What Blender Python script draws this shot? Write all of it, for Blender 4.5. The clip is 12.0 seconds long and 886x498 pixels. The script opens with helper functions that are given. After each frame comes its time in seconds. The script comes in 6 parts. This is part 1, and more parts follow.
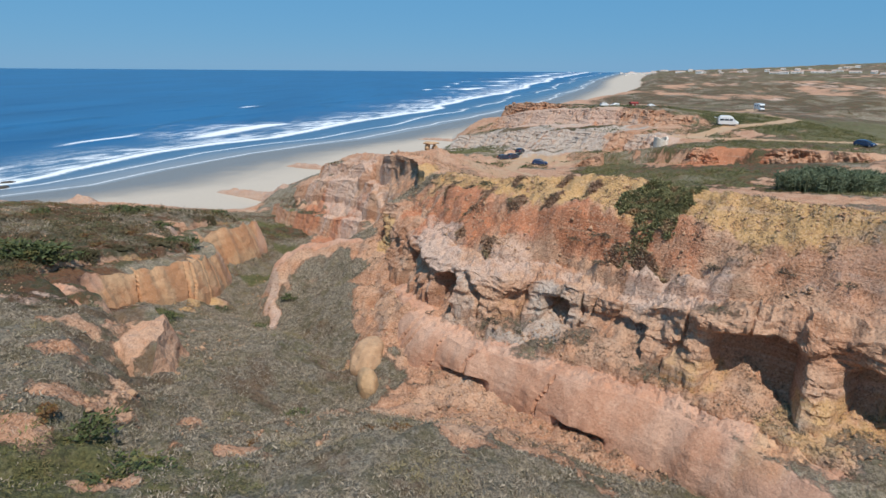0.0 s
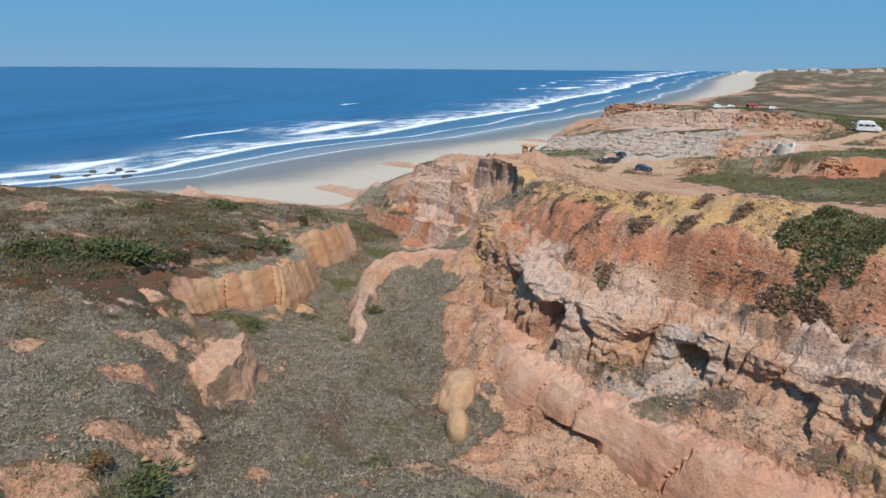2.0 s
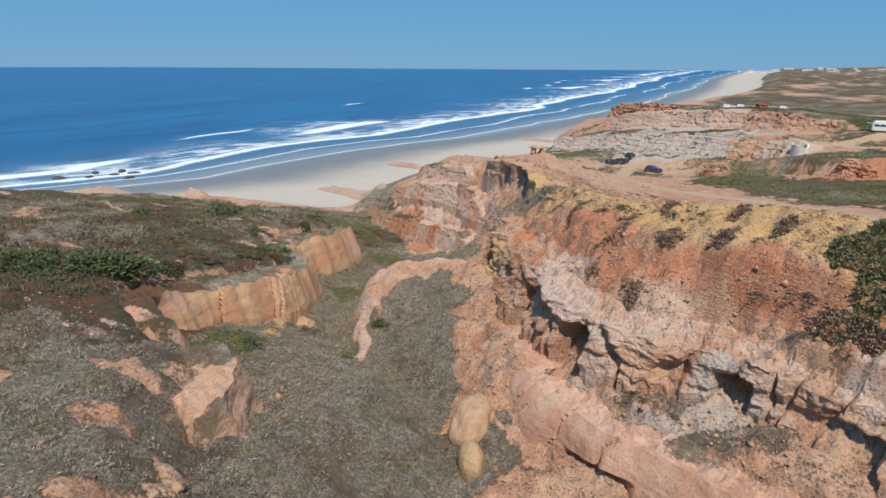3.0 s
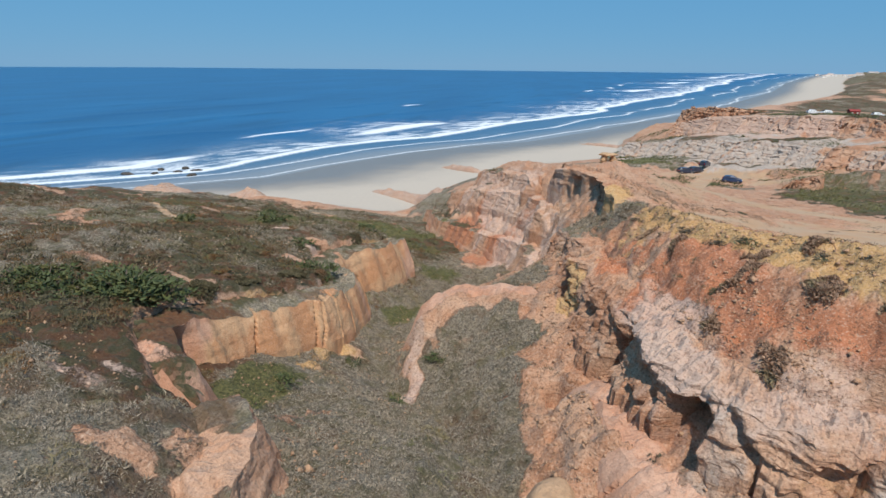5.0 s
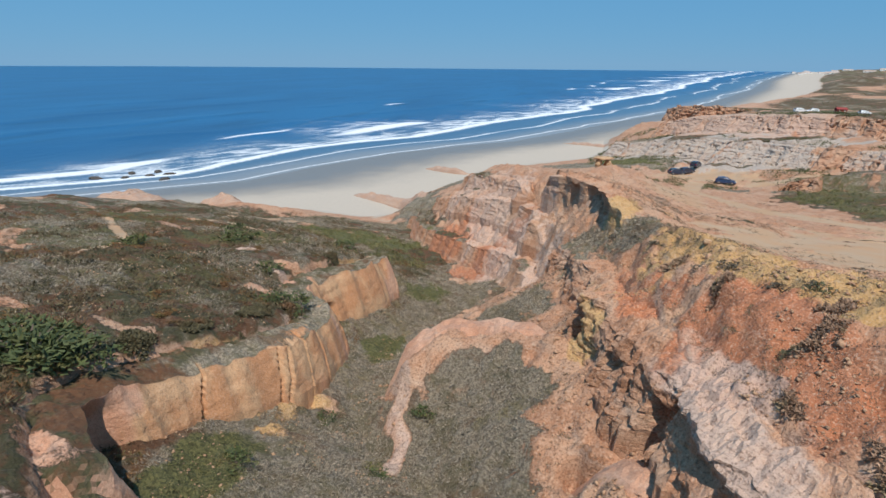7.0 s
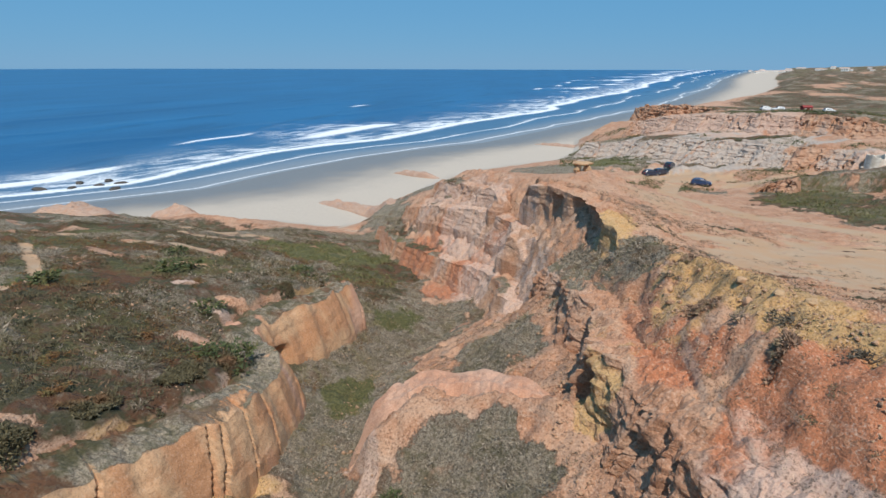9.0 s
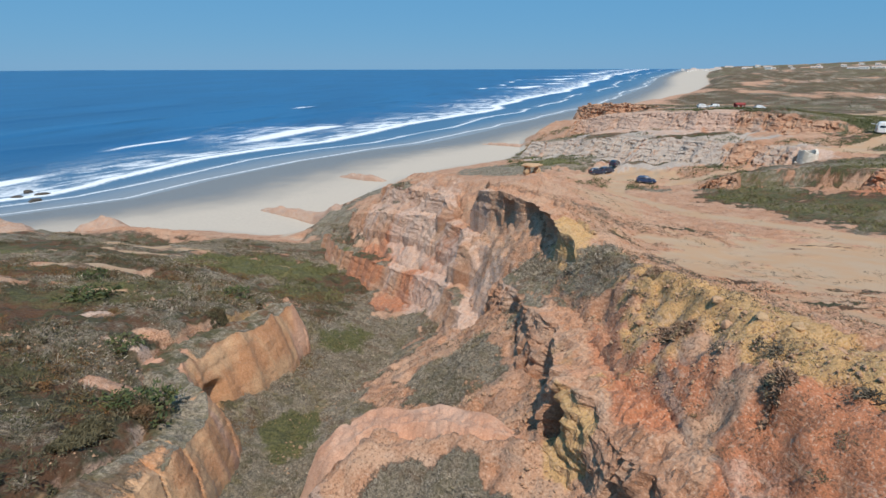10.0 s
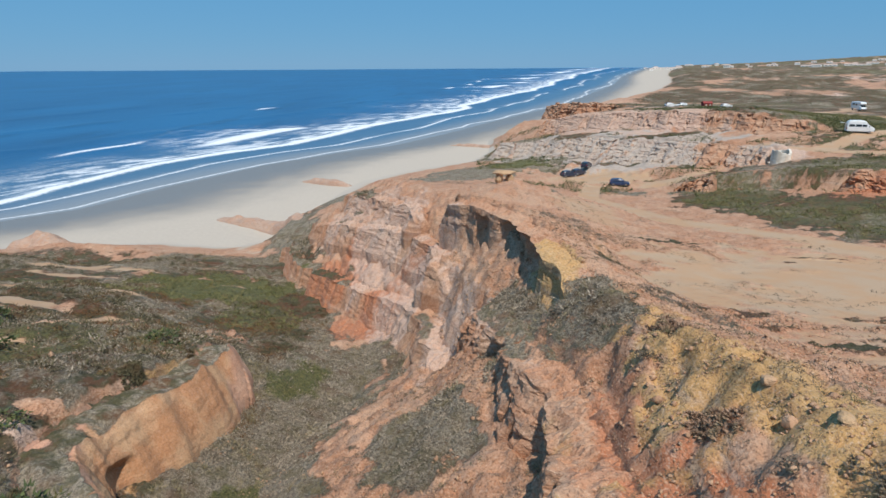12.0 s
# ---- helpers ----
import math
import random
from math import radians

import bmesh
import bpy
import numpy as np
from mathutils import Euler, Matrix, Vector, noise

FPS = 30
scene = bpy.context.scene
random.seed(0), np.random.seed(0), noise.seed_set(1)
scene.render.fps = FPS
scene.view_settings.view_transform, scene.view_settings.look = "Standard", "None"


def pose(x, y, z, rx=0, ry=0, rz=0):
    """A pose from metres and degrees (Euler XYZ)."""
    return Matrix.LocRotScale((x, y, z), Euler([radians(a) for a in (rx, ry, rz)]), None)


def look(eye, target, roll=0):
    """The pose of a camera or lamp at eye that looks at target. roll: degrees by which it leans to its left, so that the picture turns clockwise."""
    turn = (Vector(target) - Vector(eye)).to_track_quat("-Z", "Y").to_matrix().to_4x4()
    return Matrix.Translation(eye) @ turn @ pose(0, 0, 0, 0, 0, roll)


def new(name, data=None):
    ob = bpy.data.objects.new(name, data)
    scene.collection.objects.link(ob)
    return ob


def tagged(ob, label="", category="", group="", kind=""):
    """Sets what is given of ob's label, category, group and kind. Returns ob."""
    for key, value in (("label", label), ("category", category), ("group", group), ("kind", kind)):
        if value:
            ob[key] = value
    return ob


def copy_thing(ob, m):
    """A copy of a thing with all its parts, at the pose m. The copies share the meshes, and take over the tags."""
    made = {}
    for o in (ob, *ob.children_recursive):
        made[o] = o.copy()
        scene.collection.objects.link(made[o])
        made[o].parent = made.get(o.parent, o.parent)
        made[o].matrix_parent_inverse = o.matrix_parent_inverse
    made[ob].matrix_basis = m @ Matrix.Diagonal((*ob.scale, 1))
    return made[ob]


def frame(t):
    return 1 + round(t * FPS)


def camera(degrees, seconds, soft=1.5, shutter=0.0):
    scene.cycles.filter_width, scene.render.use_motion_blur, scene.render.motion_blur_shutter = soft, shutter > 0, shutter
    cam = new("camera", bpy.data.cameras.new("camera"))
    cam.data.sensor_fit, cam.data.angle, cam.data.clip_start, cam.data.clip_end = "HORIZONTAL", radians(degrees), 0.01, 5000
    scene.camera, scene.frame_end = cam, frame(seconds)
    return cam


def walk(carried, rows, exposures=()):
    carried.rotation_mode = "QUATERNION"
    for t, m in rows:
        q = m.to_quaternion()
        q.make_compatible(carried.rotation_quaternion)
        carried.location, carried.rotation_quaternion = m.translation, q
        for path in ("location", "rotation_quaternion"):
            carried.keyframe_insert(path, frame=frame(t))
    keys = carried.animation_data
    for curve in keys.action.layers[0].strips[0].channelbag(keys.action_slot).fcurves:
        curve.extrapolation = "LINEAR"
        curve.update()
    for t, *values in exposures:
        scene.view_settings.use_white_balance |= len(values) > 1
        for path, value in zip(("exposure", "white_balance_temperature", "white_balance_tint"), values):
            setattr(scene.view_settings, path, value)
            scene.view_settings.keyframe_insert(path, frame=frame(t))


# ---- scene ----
cam = camera(77.4, 12.0)
# seconds, place in metres, turn in degrees
ROWS = [
    (0.0, 0.0, 0.0, 36.000, 71.764, -0.375, -0.002),
    (0.5, -0.226, 0.917, 35.968, 71.667, -0.506, 3.844),
    (1.0, -0.479, 1.882, 35.955, 71.661, -0.431, 4.982),
    (1.5, -0.775, 2.911, 35.948, 71.582, -0.502, 8.585),
    (2.0, -1.109, 4.004, 35.941, 71.579, -0.379, 9.393),
    (2.5, -1.462, 5.154, 35.923, 71.550, -0.333, 9.632),
    (3.0, -1.826, 6.349, 35.905, 71.554, -0.279, 9.833),
    (5.0, -3.681, 11.630, 35.614, 71.671, -0.504, 15.627),
    (5.5, -4.144, 12.975, 35.583, 71.606, -0.362, 15.214),
    (6.0, -4.594, 14.336, 35.576, 71.588, -0.365, 13.809),
    (6.5, -5.028, 15.725, 35.606, 71.536, -0.369, 13.842),
    (7.0, -5.451, 17.129, 35.645, 71.527, -0.411, 13.874),
    (9.0, -6.938, 22.975, 35.589, 71.600, -0.087, 10.547),
    (9.5, -7.143, 24.454, 35.615, 71.593, 0.070, 8.470),
    (10.0, -7.292, 25.938, 35.642, 71.604, 0.155, 5.072),
    (10.5, -7.375, 27.430, 35.666, 71.617, 0.244, 3.302),
    (11.0, -7.400, 28.921, 35.678, 71.627, 0.263, 2.062),
    (11.5, -7.395, 30.415, 35.684, 71.593, 0.316, 1.923),
    (12.0, -7.381, 31.912, 35.690, 71.538, 0.343, 1.790),
]
walk(cam, [(t, pose(*row)) for t, *row in ROWS])

# ---- sun and sky ----
SUN_FROM = Vector((0.20, -0.56, 1.0)).normalized()
sun = new("sun", bpy.data.lights.new("sun", "SUN"))
sun.data.energy, sun.data.angle, sun.data.color = 4.15, radians(0.6), (1.0, 0.932, 0.84)
sun.matrix_world = look(SUN_FROM * 200, (0, 0, 0))
world = bpy.data.worlds.new("world")
scene.world = world
world.use_nodes = True
wn, wl = world.node_tree.nodes, world.node_tree.links
sky = wn.new("ShaderNodeTexSky")
sky.sky_type, sky.sun_disc = "NISHITA", False
sky.sun_elevation = math.asin(SUN_FROM.z)
sky.sun_rotation = math.atan2(SUN_FROM.x, SUN_FROM.y)
sky.air_density, sky.dust_density, sky.ozone_density = 1.0, 0.0, 4.0
haze = wn.new("ShaderNodeMix")
haze.data_type = "RGBA"
haze.inputs[0].default_value = 0.88
haze.inputs[7].default_value = (1.0, 3.3, 6.0, 1)
wl.new(sky.outputs["Color"], haze.inputs[6])
wl.new(haze.outputs[2], wn["Background"].inputs["Color"])
wn["Background"].inputs["Strength"].default_value = 0.10


# ---- noise ----
def hashed(i, j, k, seed):
    h = (i * 374761393 + j * 668265263 + k * 2147483647 + seed * 1274126177) & 0xFFFFFFFF
    h = ((h ^ (h >> 13)) * 1274126177) & 0xFFFFFFFF
    h = ((h ^ (h >> 16)) * 2246822519) & 0xFFFFFFFF
    return ((h ^ (h >> 15)) & 0xFFFFFF) / float(0xFFFFFF) * 2 - 1


def value_noise(x, y, z=0.0, seed=0):
    """Smooth noise in -1 to 1 on arrays."""
    x, y, z = np.broadcast_arrays(np.asarray(x, float), np.asarray(y, float), np.asarray(z, float))
    fx, fy, fz = np.floor(x), np.floor(y), np.floor(z)
    i, j, k = fx.astype(np.int64), fy.astype(np.int64), fz.astype(np.int64)
    u, v, w = x - fx, y - fy, z - fz
    u, v, w = u * u * (3 - 2 * u), v * v * (3 - 2 * v), w * w * (3 - 2 * w)
    flat = not np.any(w)
    layers = []
    for dk in ((0,) if flat else (0, 1)):
        a = hashed(i, j, k + dk, seed) * (1 - u) + hashed(i + 1, j, k + dk, seed) * u
        b = hashed(i, j + 1, k + dk, seed) * (1 - u) + hashed(i + 1, j + 1, k + dk, seed) * u
        layers.append(a * (1 - v) + b * v)
    return layers[0] if flat else layers[0] * (1 - w) + layers[1] * w


def fbm(x, y, z=0.0, octaves=4, seed=0, gain=0.5):
    total, amp, norm = 0.0, 1.0, 0.0
    for o in range(octaves):
        f = 2.03 ** o
        total = total + amp * value_noise(x * f + 17.3 * o, y * f - 9.1 * o, np.asarray(z) * f, seed + o)
        norm += amp
        amp *= gain
    return total / norm


def smooth(a, b, x):
    t = np.clip((x - a) / (b - a), 0, 1)
    return t * t * (3 - 2 * t)


# ---- the lie of the land: ridges, gullies and scarps, heights over the sea ----
# a ridge or gully: (x, y, height) along its line
LINES = {
    "mesa_crest": [(46, 4, 29), (30, 10, 30.6), (20, 18, 30.6), (14.5, 25.5, 30.2), (9, 32.5, 29.8), (5, 36.5, 29), (2, 41, 27.8), (1.2, 46.5, 27.3), (0.2, 52, 26), (-1.2, 59.8, 24.6)],
    "mesa_slope": [(17, 20.8, 29), (11, 26.6, 28.9), (8, 28.9, 28.7), (5.7, 30.7, 28.1), (4.5, 33, 28.05), (3.1, 35.6, 28.1), (0.6, 39, 27.3), (0.3, 43.5, 26.9), (0.3, 46.5, 26.3), (-1.0, 51.2, 25.5)],
    "mesa_foot": [(14, 21, 27.6), (9.4, 24.4, 27.5), (8.5, 26, 27.3), (6.5, 29.1, 26.6), (3.2, 29.8, 26.7), (1.3, 32.3, 25.9), (0.2, 33.9, 26.2), (-0.5, 35, 25.8), (-1.2, 38, 25.6), (-1.6, 45.6, 25.1), (-2.5, 49.6, 24.4), (-2.5, 52, 24.2)],
    "mesa_back": [(30, 26, 28), (22, 38, 26), (10, 50.4, 24.3), (7.5, 56, 23.2), (7, 65, 21.6), (5, 71.5, 20.6), (8, 87, 19)],
    "sand_flat": [(60, 30, 26), (40, 45, 23.2), (26, 60, 21), (11.5, 71, 20), (18, 77.5, 18.9), (15, 88, 18), (12, 105, 17.2), (8, 122, 15.6)],
    "sand_flat_edge": [(60, 66, 20.2), (46, 76, 19), (27, 80, 18.5), (21, 90, 17.4), (17, 108, 15.2), (14, 130, 13)],
    "hollow": [(70, 78, 18.8), (58, 88, 17.8), (45, 99, 16.8), (36, 113, 15.2), (30, 124, 13.6), (26, 138, 11.4)],
    "car_park": [(6, 170, 9.5), (20, 164, 9.8), (27, 148, 10.6), (34, 143, 11.4)],
    "west_ridge": [(-1, 100, 22), (-5.3, 88, 22.4), (-11, 100, 20.6), (-16, 115, 18.8), (-22.5, 131, 15.6), (-27, 140, 11)],
    "west_ridge_back": [(3, 104, 20.5), (-6, 118, 17.5), (-10, 140, 13.8), (-14, 160, 9)],
    "near_ground": [(-34, -6, 29), (-20, 4, 27.8), (-8, 5, 27.3), (2, 6, 27.4), (9, 4, 25.5)],
    "near_slope": [(-7, 13, 25), (-1.8, 13.8, 25.5), (-0.3, 15.2, 24.8), (2.5, 16.5, 23.4)],
    "dome": [(-9, 11, 25.4), (-10, 15.5, 24.2), (-10.2, 18.9, 23), (-9.3, 22.3, 22), (-9.4, 26, 21.3), (-9.8, 29, 20.7), (-10.4, 32, 19.4)],
    "gully_head": [(-7.4, 18.4, 22.6), (-6.6, 21.2, 20.8), (-5.6, 24, 19.9), (-6.2, 27, 19.6)],
    "gully_right": [(10, 14.5, 21.2), (6.5, 18.5, 20.8), (3, 21.7, 20.6), (-1, 23.6, 20), (-3.9, 23.6, 19.5), (-5.6, 26, 19.5), (-6.2, 29.5, 19.1), (-8.6, 34, 18.2), (-12, 37.5, 16.9), (-15, 40.5, 16.2)],
    "gully_left": [(-12.5, 25, 21.8), (-14.5, 29.5, 20.6), (-16.5, 33, 19.6), (-17.3, 37, 18.6), (-16.6, 41, 16.9)],
    "valley": [(-15.6, 41, 16.3), (-17.6, 46.5, 16.3), (-18.4, 52.7, 15), (-18.4, 58, 13.9), (-16, 65, 12), (-14.6, 71, 11.4), (-17, 78, 10.4), (-21.5, 84.5, 8.9), (-28, 93.5, 8.6), (-36, 108, 6.2), (-44, 126, 3.6)],
    "valley_west": [(-20.3, 57, 15.4), (-20.2, 61.5, 14.5), (-20.8, 66, 14.6), (-23, 72, 13.6), (-29, 81, 11.2), (-35, 92, 9.4), (-44, 106, 7.4)],
    "left_hill": [(-12.2, 13, 26), (-13.2, 17, 26), (-15.2, 19.6, 25.9), (-16.6, 22.6, 25.2), (-17.2, 25, 24.6)],
    "left_hill_back": [(-34, 8, 28), (-27, 17, 26.4), (-21, 23, 25.6), (-26, 28, 25.2)],
    "left_plateau": [(-70, 20, 26), (-50, 28, 25.8), (-35, 38.5, 25), (-34.5, 46.5, 23.4), (-29.5, 52, 22), (-29, 58.5, 21), (-28.6, 67, 18)],
    "left_plateau_lip": [(-23.4, 29.6, 25.2), (-24.8, 32.5, 24.9)],
    "left_plateau_edge": [(-26, 48.6, 21.2), (-26.4, 53, 20.8)],
    "left_shelf": [(-80, 50, 23), (-62, 60, 21.2), (-46, 66, 19.4), (-46, 76, 16.8), (-39, 92, 10.2)],
    "left_low": [(-110, 84, 15), (-90, 96, 12), (-72, 106, 9.6), (-60, 104, 8.7), (-50, 110, 7.2)],
    "west_knoll": [(-88, 120, 5.2), (-77, 121, 6.8), (-66, 121, 6.2), (-57, 120, 4.6)],
    "west_dip": [(-84, 113, 5.4), (-70, 113, 5.8), (-58, 113, 5.4)],
    "left_foot": [(-130, 122, 3), (-97, 132, 2.3), (-82, 132, 2.5), (-66, 134, 2.6), (-50, 131, 2.6)],
    "bench": [(-4, 36.5, 21.7), (-3.1, 34, 22), (-2.3, 31, 22.5), (-0.2, 28.9, 22.9), (1.8, 27.5, 23.4), (4, 25.6, 23.6), (6.2, 23.7, 23.9), (8, 21.8, 23.8), (10.6, 18.8, 23.8), (13, 16.4, 23.6), (18, 11, 23.4)],
    "spur_south": [(-4.8, 35.4, 20), (-6.3, 37.5, 20.8), (-7.2, 39.6, 20.3), (-8.5, 41.2, 19.8), (-10.4, 41, 18.6), (-12, 41.2, 17.7)],
    "spur_crest": [(-14.7, 42.8, 18.8), (-13.6, 42.8, 20), (-11.9, 44.4, 21), (-10.6, 45.2, 21.4), (-9.3, 43.8, 21.4), (-7.4, 43.6, 22.1), (-5.7, 42.9, 22.7)],
    "spur_north": [(-6.6, 49, 20.9), (-8.6, 50, 18.9), (-8.4, 53, 19.8), (-9, 58, 18), (-10.3, 66.5, 15.6)],
    "north_bowl": [(-6.2, 56.5, 20.4), (-6.6, 63, 19.1), (-8.2, 71, 17.2)],
    "north_slope": [(-4.7, 62, 21.7), (-6, 69, 20.4), (-7.2, 75, 19.8), (-10.4, 80.6, 19.4)],
    "beach_head": [(-44, 133, 2.5), (-47, 142, 2), (-42, 165, 2.2), (-41, 179, 2.1), (-38, 198, 2), (-20, 217, 2.6), (-3, 232, 2.4), (4, 255, 2.2), (5, 290, 2.2), (14, 330, 2.2), (40, 400, 2.2)],
    "headland_west": [(-41, 129, 6.2), (-41, 138, 6.6), (-34, 154, 7.6), (-26, 172, 7.2), (-16, 190, 6.2), (-2, 205, 5.6)],
    "shore": [(-160, 120, 0), (-125, 153, 0), (-108, 171, 0), (-99, 200, 0), (-82, 238, 0), (-61, 268, 0), (-38, 292, 0), (-14, 340, 0), (16, 400, 0)],
    "deep": [(-160, 160, -3), (-140, 190, -3), (-120, 240, -3), (-90, 290, -3), (-60, 340, -3), (-40, 400, -3)],
    "north_plateau": [(150, 110, 20), (98, 124, 19.6), (80, 150, 20.4), (78, 165, 21.5), (76, 190, 23.6), (66, 215, 22), (60, 250, 20), (62, 290, 18.5), (90, 340, 16)],
    "east_fields": [(150, 60, 20), (160, 150, 19.5), (150, 230, 20), (120, 260, 19), (130, 330, 16)],
    "east_bank": [(110, 96, 20.2), (80, 98, 20), (64, 100, 19.6)],
    "far_neck": [(12, 268, 9), (20, 277, 12.5), (34, 268, 14)],
}
# a scarp: (x, y, height of its brink, height of its foot), brink to the right of the way along it
SCARPS = {
    "cave_cliff": [(26, 9.6, 27.4, 23.4), (16.4, 16.8, 27, 23.6), (13.4, 19.1, 26.8, 23.8), (11.1, 20.8, 26.3, 23.9), (9.8, 22.3, 25.8, 24), (8.4, 24.2, 25.5, 24), (7, 26, 25.4, 24), (4.6, 27.6, 25.3, 23.9), (2.2, 28.7, 25.3, 23.6), (0.3, 30.4, 25.3, 23.4), (-1.1, 33.4, 25.3, 23), (-2.2, 36.4, 25, 22.5), (-2.8, 40, 25, 22.2), (-3.9, 43.4, 24.7, 22.6), (-4.1, 47, 23.4, 21.6), (-4.2, 51, 23.3, 21.3), (-4.9, 55, 22.7, 21), (-5.8, 59, 21.9, 20.2), (-6.2, 63, 20.9, 19.2), (-7.2, 66.5, 19.8, 18.6)],
    "low_cliff": [(18, 7.5, 23, 21.4), (13, 14, 23, 21.2), (9.8, 18.3, 23, 20.8), (7.3, 20.2, 22.9, 20.8), (5.7, 21.6, 22.8, 20.8), (4.3, 23.2, 22.5, 20.9), (2.3, 25, 22.4, 20.9), (-0.2, 27, 22.2, 20.5), (-1.5, 29.3, 22.3, 20), (-2.2, 31.8, 22.4, 19.4), (-3.1, 34.2, 22, 19.3), (-5.2, 36, 20.7, 19)],
    "left_hill_cliff": [(-17.8, 27.6, 23.8, 21.7), (-16.8, 27.1, 23.9, 21.7), (-15.6, 26.5, 23.9, 21.7), (-14.2, 25.4, 23.8, 21.8), (-13.5, 23.8, 24.1, 22.3), (-13, 22.2, 24.2, 22.7), (-12.5, 20.6, 24.2, 23.3)],
    "left_cliff": [(-23.4, 67, 16.4, 14.9), (-22.6, 63.4, 18.4, 15), (-22.3, 60, 18.9, 15.3), (-22.9, 56.5, 19.6, 16.2), (-23.8, 53.5, 20.1, 16.8), (-23.9, 51, 20.3, 17.4), (-22.9, 49.4, 20.2, 17.2), (-21.3, 48.7, 20.2, 16.8), (-20.2, 46.8, 20.2, 17.4), (-19.5, 43.6, 20.9, 18.1), (-19.8, 40.6, 21.7, 19), (-20.7, 37.4, 22.3, 20), (-22, 34.8, 22.9, 20.9), (-22.3, 32.6, 23.7, 21.2), (-21.7, 30.6, 24.3, 21.5), (-20.3, 29.2, 24.2, 21.6), (-18.9, 28.3, 24, 21.7), (-17.6, 27.7, 23.8, 21.7)],
    "spur_face": [(-16, 44.2, 18.2, 16.2), (-14.4, 46, 19.7, 16.3), (-12.4, 47, 20.8, 16.8), (-10.4, 47, 21.1, 18), (-8, 46, 21.6, 20), (-5.4, 44.6, 22.8, 22)],
    "outcrop": [(-1.6, 58.2, 24.8, 24.5), (-2.5, 62.6, 25, 23.7), (-3.3, 68, 25, 23.3), (-4.3, 73, 24.6, 22.9), (-6.1, 78.5, 24.1, 22.2), (-9.4, 82.8, 23.5, 21.4)],
    "ridge_ledge": [(-10.5, 88, 20.8, 19.2), (-14.5, 96, 19.8, 17.9), (-19.5, 106, 18.2, 16.2), (-24.5, 118, 16.2, 13.8), (-28.5, 130, 12.8, 10.4)],
    "red_cliff": [(-9.8, 64, 16.2, 15), (-10.2, 70, 15.8, 13.2), (-11.3, 76.5, 15, 12.2), (-13.7, 81, 13.8, 11), (-18, 86.4, 12.6, 9.8), (-22.6, 92.6, 11.8, 8.6), (-26.4, 97.6, 10.8, 7.9), (-31, 104.6, 9.4, 6.8), (-36, 118, 7.6, 4.6)],
    "mid_cliff": [(-8.6, 75, 18.8, 17), (-9.6, 80.5, 19, 16.6), (-12.2, 87.5, 18.4, 15.4), (-17, 94, 17.4, 14.8), (-22.5, 102, 15.8, 13.2), (-28.5, 112, 12.8, 10.8), (-32, 124, 9.6, 7.4)],
    "grey_cliff": [(58, 146, 19.4, 15.4), (50, 160, 18, 12.4), (39, 176, 17, 11), (28, 192, 15.6, 10.2), (17, 208, 13, 7.6), (6, 228, 9, 4.4)],
    "pink_cliff": [(74, 163, 22.4, 20.6), (62, 178, 23.6, 18.6), (50, 192, 22.6, 17.6), (40, 208, 21, 16.4), (31, 228, 19, 13.6), (22, 246, 14.5, 9)],
    "far_bluff": [(62, 268, 19.4, 17.8), (46, 276, 19.6, 15.6), (38, 286, 18.8, 11), (33, 300, 17, 6), (40, 320, 14, 4)],
    "dark_rocks": [(84, 106, 20.4, 18.8), (64, 110, 20.6, 18), (53, 117, 20, 16.9), (45, 125, 18.6, 15.6), (38, 130, 16.8, 14.4), (33, 137, 13.6, 12.2)],
}
# how far the ground stands back behind a face, for caves and overhangs
SET_BACK = {"cave_cliff": 0.2, "left_cliff": 0.25, "outcrop": 0.3}
X0, X1, Y0, Y1, CELL = -136.0, 168.0, -16.0, 344.0, 0.5


def along(points, step):
    """Points at even steps on a line of tuples, eased between its corners."""
    pts = np.array(points, float)
    seg = np.hypot(*(pts[1:, :2] - pts[:-1, :2]).T)
    s = np.concatenate([[0], np.cumsum(seg)])
    q = np.linspace(0, s[-1], max(2, int(s[-1] / step)))
    return np.stack([np.interp(q, s, pts[:, k]) for k in range(pts.shape[1])], 1)


def scarp_course(line, step):
    """A scarp's line at even steps, wandering a little, and the way out from its face."""
    p = along(line, step)
    r = max(1, int(1.2 / step))
    kernel = np.ones(2 * r + 1) / (2 * r + 1)
    soft = np.stack([np.convolve(np.pad(p[:, k], r, mode="edge"), kernel, "valid") for k in range(4)], 1)
    t = np.gradient(soft[:, :2], axis=0)
    t /= np.hypot(t[:, 0], t[:, 1])[:, None] + 1e-9
    n = np.stack([-t[:, 1], t[:, 0]], 1)
    away = np.hypot(*p[:, :2].mean(0))
    wob = np.interp(away, [70, 150], [0.45, 3.0]) * fbm(p[:, 0] * np.interp(away, [70, 150], [0.45, 0.09]), p[:, 1] * np.interp(away, [70, 150], [0.45, 0.09]), 0, 3, 5)
    soft[:, :2] += n * wob[:, None]
    return soft, n


